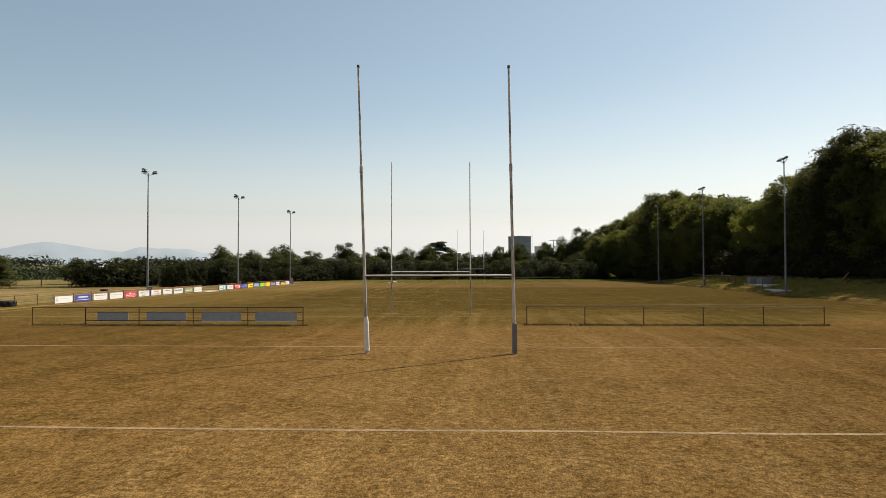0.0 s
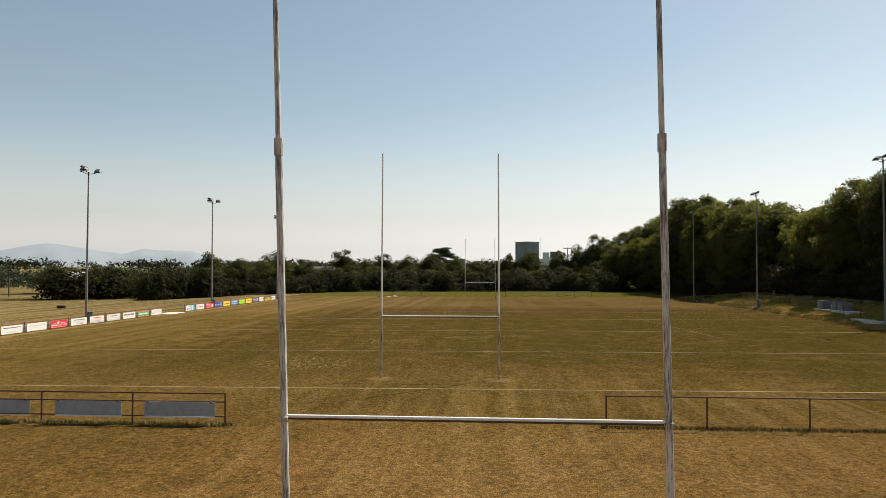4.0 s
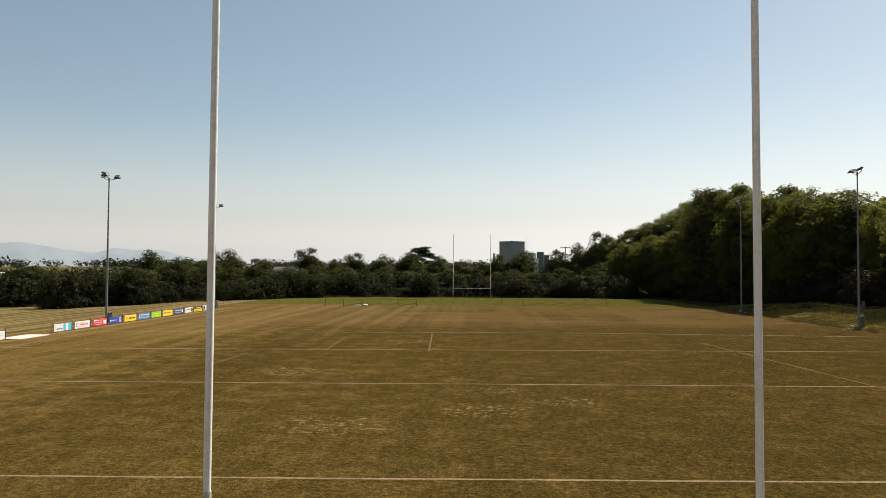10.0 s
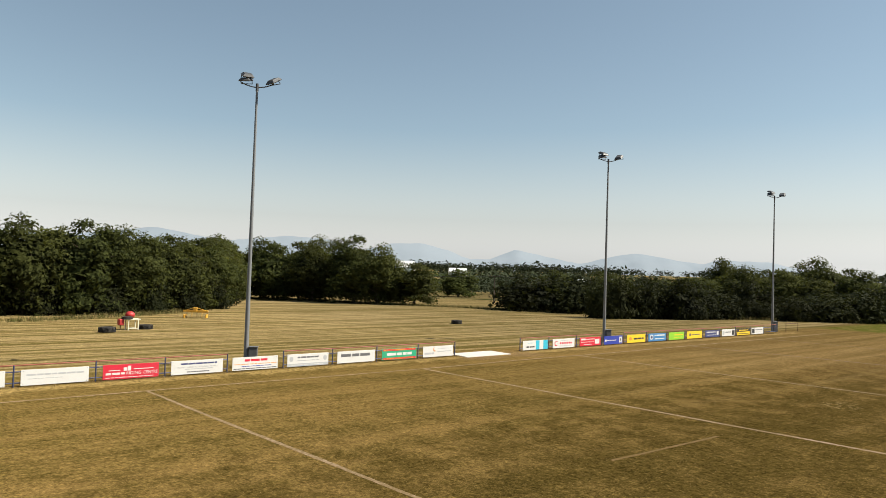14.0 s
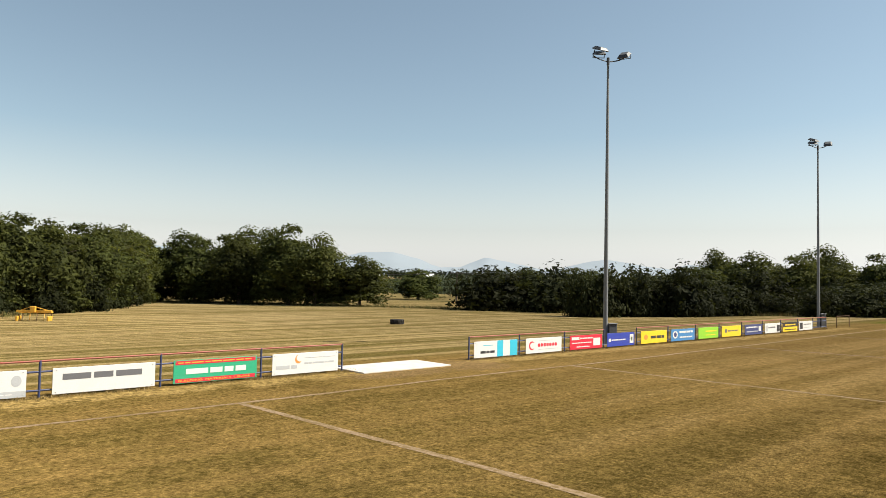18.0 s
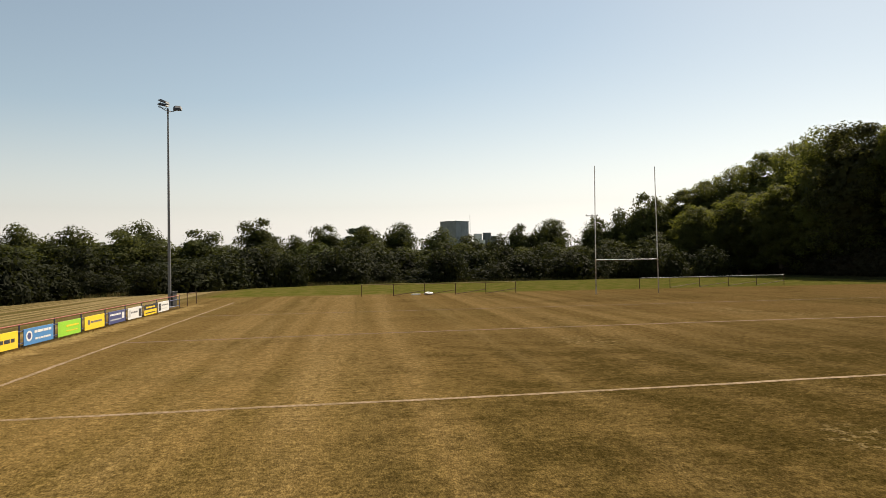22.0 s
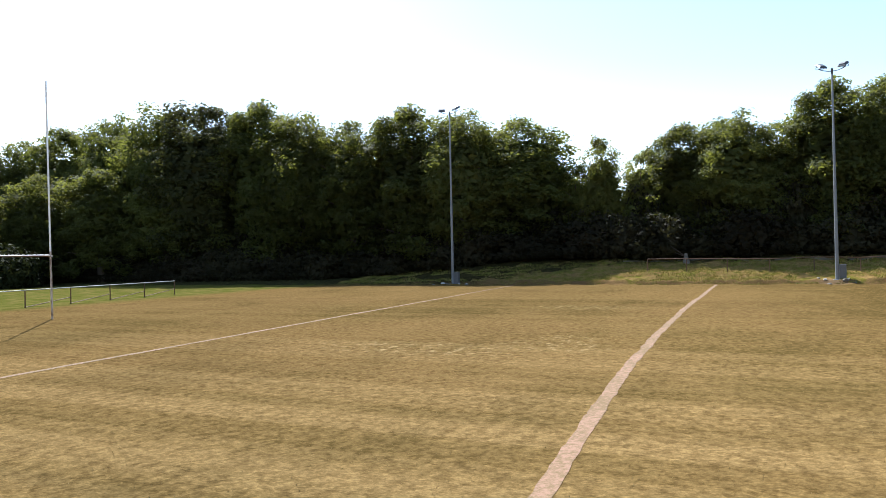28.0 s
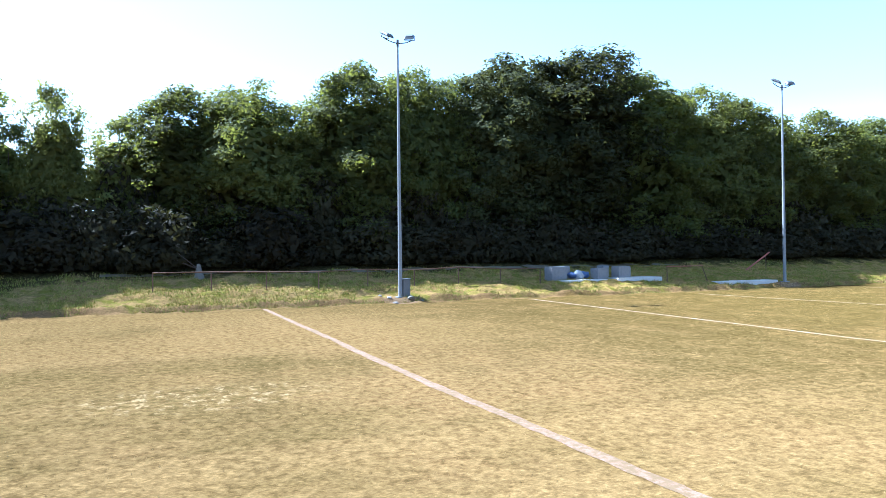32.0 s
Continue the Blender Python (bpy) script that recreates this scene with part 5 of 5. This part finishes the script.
for k in range(5):
    part("dead_branch", tube((0, 0, 0.6), (math.cos(k * 1.9) * 0.5, 0.7 + 0.25 * k, 1.2 + 0.2 * (k % 3)), 0.03, 0.01, 5), POLE_WOOD, t)


def stone(x, y, size, seed, mat):
    """A rough lump of rubble, half sunk in the soil."""
    t = thing("stone", Matrix.Translation((x, y, ground_z(x, y))), "broken lump of pale rubble by a floodlight's foot", "stone", "rubble on the bank")
    bm = bmesh.new()
    bmesh.ops.create_icosphere(bm, subdivisions=2, radius=size)
    for v in bm.verts:
        v.co *= 1 + 0.45 * noise.noise(v.co * (1.6 / size) + Vector((seed, 0, 0)))
        v.co.z = v.co.z * 0.6 + size * 0.2
    part("lump", bm, mat, t)


srng = random.Random(44)
for by in (62.0, 91.4):
    for k in range(9):
        stone(36.75 + srng.uniform(-0.5, 0.9), by + srng.choice((-1, 1)) * srng.uniform(0.4, 1.5), srng.uniform(0.07, 0.2), 3.1 * k, STONE if k % 3 else CONCRETE)


# ---- things on the west field ----
def tyre(x, y, r, w, lying, seed):
    """A big tractor tyre with lugs on the tread."""
    g = ground_z(x, y)
    tilt = Matrix.Rotation(0, 4, "X") if lying else Matrix.Rotation(math.pi / 2, 4, "X")
    t = thing("tractor_tyre", Matrix.Translation((x, y, g + (w / 2 if lying else r))) @ Matrix.Rotation(seed, 4, "Z") @ tilt, "black tractor tyre lying on the mown field", "tyre", "tyres on the field")
    bm = bmesh.new()
    ring = [(r * 0.58, -w * 0.42), (r * 0.72, -w * 0.5), (r * 0.93, -w * 0.46), (r * 0.97, -w * 0.3), (r * 0.97, w * 0.3), (r * 0.93, w * 0.46), (r * 0.72, w * 0.5), (r * 0.58, w * 0.42), (r * 0.62, 0)]
    n = 28
    vs = [[bm.verts.new((q * math.cos(2 * math.pi * i / n), q * math.sin(2 * math.pi * i / n), z)) for q, z in ring] for i in range(n)]
    for i in range(n):
        for k in range(len(ring)):
            bm.faces.new((vs[i][k], vs[(i + 1) % n][k], vs[(i + 1) % n][(k + 1) % len(ring)], vs[i][(k + 1) % len(ring)]))
    part("carcass", bm, RUBBER, t, smooth=True)
    for i in range(20):
        a = 2 * math.pi * i / 20
        side = 1 if i % 2 else -1
        m = Matrix.Rotation(a, 4, "Z") @ Matrix.Translation((r * 0.985, 0, side * w * 0.2)) @ Matrix.Rotation(side * 0.6, 4, "X")
        part("lug", box((-0.03, -0.04, -w * 0.27), (0.03, 0.04, w * 0.27)), RUBBER, t).matrix_local = m


tyre(-64.6, 72.0, 0.6, 0.45, True, 0.4)
tyre(-67.2, 34.0, 0.68, 0.48, True, 1.4)
tyre(-69.4, 37.9, 0.64, 0.42, True, 2.2)
tyre(-37.4, 8.7, 0.7, 0.5, True, 0.2)

g = ground_z(-69, 36.4)
t = thing("scrum_machine", Matrix.Translation((-69.0, 36.4, g)) @ Matrix.Scale(0.8, 4), "red and cream training frame standing on the field", "training frame")
part("red_pad", box((-0.35, -1.25, 0.55), (0.35, -0.7, 1.25), 0.06), RED_STEEL, t)
part("pad_leg", tube((0, -1.0, 0), (0, -1.0, 0.6), 0.05, None, 8), RUST_RAIL, t)
for px, py in ((-0.5, -0.3), (0.5, -0.3), (-0.5, 0.75), (0.5, 0.75)):
    part("leg", box((px - 0.05, py - 0.05, 0), (px + 0.05, py + 0.05, 1.15), 0.01), CREAM_STEEL, t)
part("top_frame", box((-0.55, -0.75, 1.15), (0.55, 1.0, 1.24), 0.015), CREAM_STEEL, t)
part("brace", box((-0.53, -0.3, 0.15), (-0.47, 0.75, 0.22)), CREAM_STEEL, t)
part("brace", box((0.47, -0.3, 0.15), (0.53, 0.75, 0.22)), CREAM_STEEL, t)
part("tyre_on_top", tube((0.1, -0.35, 1.24), (0.1, -0.35, 1.5), 0.6, 0.55, 18), RUBBER, t)

g = ground_z(-82, 40.5)
t = thing("red_buoy", Matrix.Translation((-82.5, 40.6, g)), "round red plastic drum by the hedge", "drum")
bm = bmesh.new()
bmesh.ops.create_uvsphere(bm, u_segments=16, v_segments=10, radius=0.5)
for v in bm.verts:
    v.co.z = v.co.z * 0.8 + 0.38
part("drum", bm, RED_STEEL, t, smooth=True)
part("rim", tube((0, 0, 0.0), (0, 0, 0.08), 0.38, 0.34, 16), RUST_RAIL, t)

g = ground_z(-81.5, 47.4)
t = thing("farm_implement", Matrix.Translation((-81.5, 47.4, g)) @ Matrix.Rotation(0.95, 4, "Z") @ Matrix.Scale(0.8, 4), "yellow farm cultivator parked at the field's edge", "implement")
part("main_beam", box((-1.7, -0.12, 0.85), (1.7, 0.12, 1.1), 0.02), YELLOW_STEEL, t)
part("rear_beam", box((-1.5, 0.7, 0.75), (1.5, 0.9, 0.95), 0.02), YELLOW_STEEL, t)
for k in range(5):
    x = -1.4 + 0.7 * k
    part("cross_member", box((x - 0.06, -0.1, 0.8), (x + 0.06, 0.9, 0.95), 0.01), YELLOW_STEEL, t)
    part("tine", tube((x, 0.8, 0.8), (x + 0.05, 0.5, 0.02), 0.05, 0.03, 6), YELLOW_STEEL if k % 2 else RUST_RAIL, t)
part("headstock", box((-0.25, -0.5, 0.9), (0.25, -0.1, 1.5), 0.03), YELLOW_STEEL, t)
for s in (-1, 1):
    part("stay", tube((s * 1.4, 0, 1.05), (s * 0.2, -0.3, 1.45), 0.04, None, 6), YELLOW_STEEL, t)
    part("skid", box((s * 1.5 - 0.1, -0.5, 0.0), (s * 1.5 + 0.1, 0.5, 0.5), 0.03), YELLOW_STEEL, t)

t = thing("litter", Matrix.Translation((-16.5, 102.6, 0)), "white plastic bundle dropped beside the far fence", "bundle")
bm = bmesh.new()
bmesh.ops.create_icosphere(bm, subdivisions=3, radius=0.3)
for v in bm.verts:
    v.co *= 1 + 0.4 * noise.noise(v.co * 4)
    v.co.x, v.co.z = v.co.x * 1.5, max(v.co.z * 0.45 + 0.12, 0.0)
part("bundle", bm, LITTER_WHITE, t)
part("sack", box((-1.6, -0.2, 0), (-0.8, 0.2, 0.1), 0.04), LITTER_WHITE, t)

t = thing("notice_sign", Matrix.Translation((-47.0, 17.2, ground_z(-47, 17.2))), "red and white sign on posts beyond the fence", "sign")
for s in (-0.9, 0.9):
    part("post", box((s - 0.04, -0.04, -0.1), (s + 0.04, 0.04, 1.9)), POLE_WOOD, t)
part("red_panel", box((-1.1, -0.06, 1.35), (1.1, -0.02, 2.1), 0.005), RED_STEEL, t)
part("white_panel", box((-1.1, -0.06, 0.6), (1.1, -0.02, 1.33), 0.005), SHED_WHITE, t)


# ---- distance ----
t = thing("factory_tower", Matrix.Translation((20.8, 351.5, 0)) @ Matrix.Rotation(math.radians(43), 4, "Z"), "tall grey-clad factory tower beyond the hedgerow", "factory")
body = part("tower_body", box((-4.6, -4.5, 0), (4.6, 4.5, 20.5), 0.05), TOWER_GREY, t)
for k in range(8):
    part("cladding_rib", box((-4.3 + k * 1.2, -4.53, 8), (-4.22 + k * 1.2, -4.5, 20.3)), TOWER_GREY, body)
    part("cladding_rib", box((-4.63, -4.2 + k * 1.2, 8), (-4.6, -4.12 + k * 1.2, 20.3)), TOWER_GREY, body)
part("roof_edge", box((-4.75, -4.65, 20.5), (4.75, 4.65, 20.8)), TOWER_DARK, t)
t = thing("factory_hall", Matrix.Translation((0, 347, 0)), "low white factory hall with round silos", "factory")
part("low_hall", box((27.6, 3, 0), (39, 16, 11.4), 0.05), SHED_WHITE, t, "white low hall")
part("plant_room", box((36.6, 1, 0), (39.2, 5, 14.0), 0.05), TOWER_DARK, t)
part("silo", tube((32.4, -1.5, 0), (32.4, -1.5, 12.2), 1.2, 1.2, 16), SHED_WHITE, t, "round storage silo", True)
for k, (x, top, r) in enumerate(((30.6, 15.0, 1.8), (34.7, 15.4, 1.9))):
    part("silo", tube((x, 0, 0), (x, 0, top), r, r, 16), TOWER_DARK if k == 1 else SHED_WHITE, t, "round storage silo", True)
part("flag_pole", tube((27.8, 4, 11), (27.8, 4, 23.4), 0.09, 0.06, 6), STEEL, t)
t = thing("storage_tank", Matrix.Translation((-16.3, 398, 0)), "grey domed storage tank behind the trees", "tank")
part("tank_wall", tube((0, 0, 0), (0, 0, 12.6), 2.0, 2.0, 18), TOWER_GREY, t, smooth=True)
part("tank_dome", tube((0, 0, 12.6), (0, 0, 13.4), 2.0, 0.5, 18), SHED_WHITE, t, smooth=True)
t = thing("chimney", Matrix.Translation((11.3, 340, 0)), "slim dark chimney beside the factory", "chimney")
part("stack", tube((0, 0, 0), (0, 0, 14.2), 0.55, 0.45, 12), TOWER_DARK, t, smooth=True)
part("stack_rim", tube((0, 0, 14.0), (0, 0, 14.4), 0.65, 0.65, 12), TOWER_DARK, t)


def utility_pole(x, y, h, arm, turn, z):
    t = thing("utility_pole", Matrix.Translation((x, y, z)) @ Matrix.Rotation(turn, 4, "Z"), "dark wooden power pole with a crossarm", "utility pole", "power poles")
    part("pole", tube((0, 0, -0.2), (0, 0, h), 0.16, 0.11, 10), POLE_WOOD, t, smooth=True)
    part("crossarm", box((-arm / 2, -0.06, h - 0.35), (arm / 2, 0.06, h - 0.2)), POLE_WOOD, t)
    for s in (-0.45, 0, 0.45):
        part("insulator", tube((s * arm, 0, h - 0.2), (s * arm, 0, h + 0.05), 0.05, 0.04, 6), STEEL, t)


utility_pole(24.3, 176, 12.0, 2.6, 0.0, 0)
utility_pole(-112, 126, 6.4, 2.4, 0.6, -1.5)


def shed(x, y, w, d, h, z, turn, label="white-walled shed with a pale roof among the distant trees"):
    t = thing("shed", Matrix.Translation((x, y, z)) @ Matrix.Rotation(turn, 4, "Z"), label, "shed", "distant sheds")
    part("wall", box((-w / 2, -d / 2, 0), (w / 2, d / 2, h * 0.7)), SHED_WHITE, t)
    bm = bmesh.new()
    v = [bm.verts.new(c) for c in ((-w / 2, -d / 2, h * 0.7), (w / 2, -d / 2, h * 0.7), (w / 2, d / 2, h * 0.7), (-w / 2, d / 2, h * 0.7), (-w / 2, 0, h), (w / 2, 0, h))]
    for f in ((0, 1, 5, 4), (2, 3, 4, 5), (0, 4, 3), (1, 2, 5)):
        bm.faces.new([v[k] for k in f])
    part("roof", bm, SHED_WHITE, t)


shed(-124, 178, 12, 7, 6.6, -2, 0.3)
shed(-388, 366, 13, 8, 10.5, -2, 0.7)
shed(-382, 311, 14, 9, 14.0, -2, 0.7)
t = thing("house", Matrix.Translation((-56, 214, 0)), "low house with a slate roof behind the hedge", "house")
part("wall", box((-6, -4, 0), (6, 4, 4.2)), SHED_WHITE, t)
bm = bmesh.new()
v = [bm.verts.new(c) for c in ((-6.4, -4.4, 4.1), (6.4, -4.4, 4.1), (6.4, 4.4, 4.1), (-6.4, 4.4, 4.1), (-6.4, 0, 6.6), (6.4, 0, 6.6))]
for f in ((0, 1, 5, 4), (2, 3, 4, 5), (0, 4, 3), (1, 2, 5)):
    bm.faces.new([v[k] for k in f])
roof = part("roof", bm, SLATE, t)
part("skylight", box((1.0, -2.6, 5.25), (2.4, -1.8, 5.45), 0.0, Matrix.Rotation(0.5, 4, "X")), SHED_WHITE, roof)


# ---- grass ----
def blades(name, spots, height, width, mat, label, seed):
    """Single blades standing at the given places, as one mesh."""
    g = np.random.default_rng(seed)
    n = len(spots)
    a = g.uniform(0, 2 * math.pi, n)
    h = height * g.uniform(0.45, 1.2, n)
    w = width * g.uniform(0.6, 1.3, n)
    lean = h[:, None] * g.normal(0, 0.38, (n, 2))
    side = np.stack([np.cos(a), np.sin(a)], 1) * w[:, None] / 2
    low = np.array(spots)
    co = np.empty((n, 3, 3))
    co[:, 0], co[:, 1], co[:, 2] = low, low, low
    co[:, 0, :2] -= side
    co[:, 1, :2] += side
    co[:, :2, 2] -= 0.02
    co[:, 2, :2] += lean
    co[:, 2, 2] += h
    me = bpy.data.meshes.new(name)
    me.vertices.add(3 * n)
    me.vertices.foreach_set("co", co.ravel())
    me.loops.add(3 * n)
    me.loops.foreach_set("vertex_index", np.arange(3 * n))
    me.polygons.add(n)
    me.polygons.foreach_set("loop_start", np.arange(0, 3 * n, 3))
    me.update(calc_edges=True)
    return tagged(part_mesh(name, me, mat), label, "grass", kind="stuff")


def grass_material(name, dry, green, share):
    m = Nodes(name, 0.8)
    r, big = m.island(), m.noise(m.pos(), 0.9, 4, 0.65)
    pick = m.ramp(m.math("ADD", m.math("MULTIPLY", r, 0.35), big), share, share + 0.3)
    c = m.mix(pick, dry, green)
    m.colour(m.mix(m.ramp(r, 0, 1, 0, 0.5), c, m.mix(0.5, c, (0.05, 0.04, 0.015))))
    m.bsdf.inputs["Specular IOR Level"].default_value = 0.1
    return m.mat


BANK_GRASS = grass_material("bank_grass", (0.30, 0.21, 0.075), (0.16, 0.17, 0.02), 0.46)
LONG_GRASS = grass_material("long_dry_grass", (0.21, 0.155, 0.065), (0.08, 0.088, 0.022), 0.5)
TURF_GRASS = grass_material("turf_blades", (0.25, 0.175, 0.075), (0.10, 0.088, 0.024), 0.70)
grng = random.Random(91)
spots = []
while len(spots) < 65000:
    x, y = 36.0 + 8.5 * grng.random() ** 1.3, grng.uniform(20, 104)
    if rough_at(x, y, 0.55) > -0.15 and x > 36.2 + 1.5 * smooth01((y - 74) / 20):
        spots.append((x, y, ground_z(x, y)))
blades("bank_grass", spots, 0.15, 0.03, BANK_GRASS, "rough tussocky grass on the bank", 92)
spots = []
fringe = [(-81, 29), (-84, 37), (-90, 47), (-98, 52), (-122, 64), (-144, 78), (-134, 84), (-122, 90.5), (-108, 94), (-98, 99), (-88, 103), (-80, 107.5), (-70, 110), (-58, 118), (-46, 120), (-38, 129), (-26, 138), (-10, 141), (14, 142)]
for (xa, ya), (xb, yb) in zip(fringe, fringe[1:]):
    for k in range(int(math.hypot(xb - xa, yb - ya) * 95)):
        f = grng.random()
        x, y = xa + (xb - xa) * f + grng.gauss(0, 0.8), ya + (yb - ya) * f + grng.gauss(0, 0.8)
        spots.append((x, y, ground_z(x, y)))
blades("long_grass", spots, 0.5, 0.06, LONG_GRASS, "tall dry grass along the foot of the hedges", 93)
spots = []
for k in range(150000):
    x, y = grng.uniform(-31, 33), grng.uniform(3, 92)
    spots.append((x, y, 0.0))
blades("turf", spots, 0.02, 0.022, TURF_GRASS, "short cropped dry turf of the pitch", 94)


spots = []
for x0, ya, yb, n in ((FENCE_X, 12, 46, 9000), (FENCE_X, 51, 91, 10000)):
    for k in range(n):
        x, y = x0 + grng.gauss(0.1, 0.16), grng.uniform(ya, yb)
        if rough_at(x0, y, 0.8) > -0.35:
            spots.append((x, y, ground_z(x, y)))
# darker long grass by the goal rails, which also draws their shadow line
tall = []
for k in range(7000):
    x = grng.uniform(-22, -6) if k % 2 else grng.uniform(6, 22.5)
    tall.append((x, (GOAL_FENCE_Y if x < 0 else -10.05) + grng.gauss(0, 0.12), 0.0))
blades("goal_fence_grass", tall, 0.13, 0.03, LONG_GRASS, "uncut grass along the rails behind the goal, darker to stand for their shadow", 96)
blades("fence_grass", spots, 0.075, 0.022, TURF_GRASS, "uncut dry grass along the feet of the fences", 95)


def power_wire(a, b, sag):
    """A slack wire between two poles."""
    t = thing("power_wire", Matrix.Translation(a), "thin black power wire between poles", "wire", "power wires")
    d = Vector(b) - Vector(a)
    bm = bmesh.new()
    pts = [d * (i / 12) - Vector((0, 0, sag * 4 * (i / 12) * (1 - i / 12))) for i in range(13)]
    for p, q in zip(pts, pts[1:]):
        add_tube(bm, p, q, 0.02, None, 5)
    part("wire", bm, BLACK_CAP, t)


utility_pole(-165, 92, 7.0, 2.4, 0.6, -2.0)
for k in (-0.9, 0.9):
    power_wire((-112 + k * 0.8, 126 + k * 0.5, 4.7), (-165 + k * 0.8, 92 + k * 0.5, 4.8), 0.9)
    power_wire((-112 + k * 0.8, 126 + k * 0.5, 4.7), (-60 + k * 0.8, 176 + k * 0.5, 5.5), 1.2)
utility_pole(-60, 176, 7.2, 2.4, 0.6, -1.5)
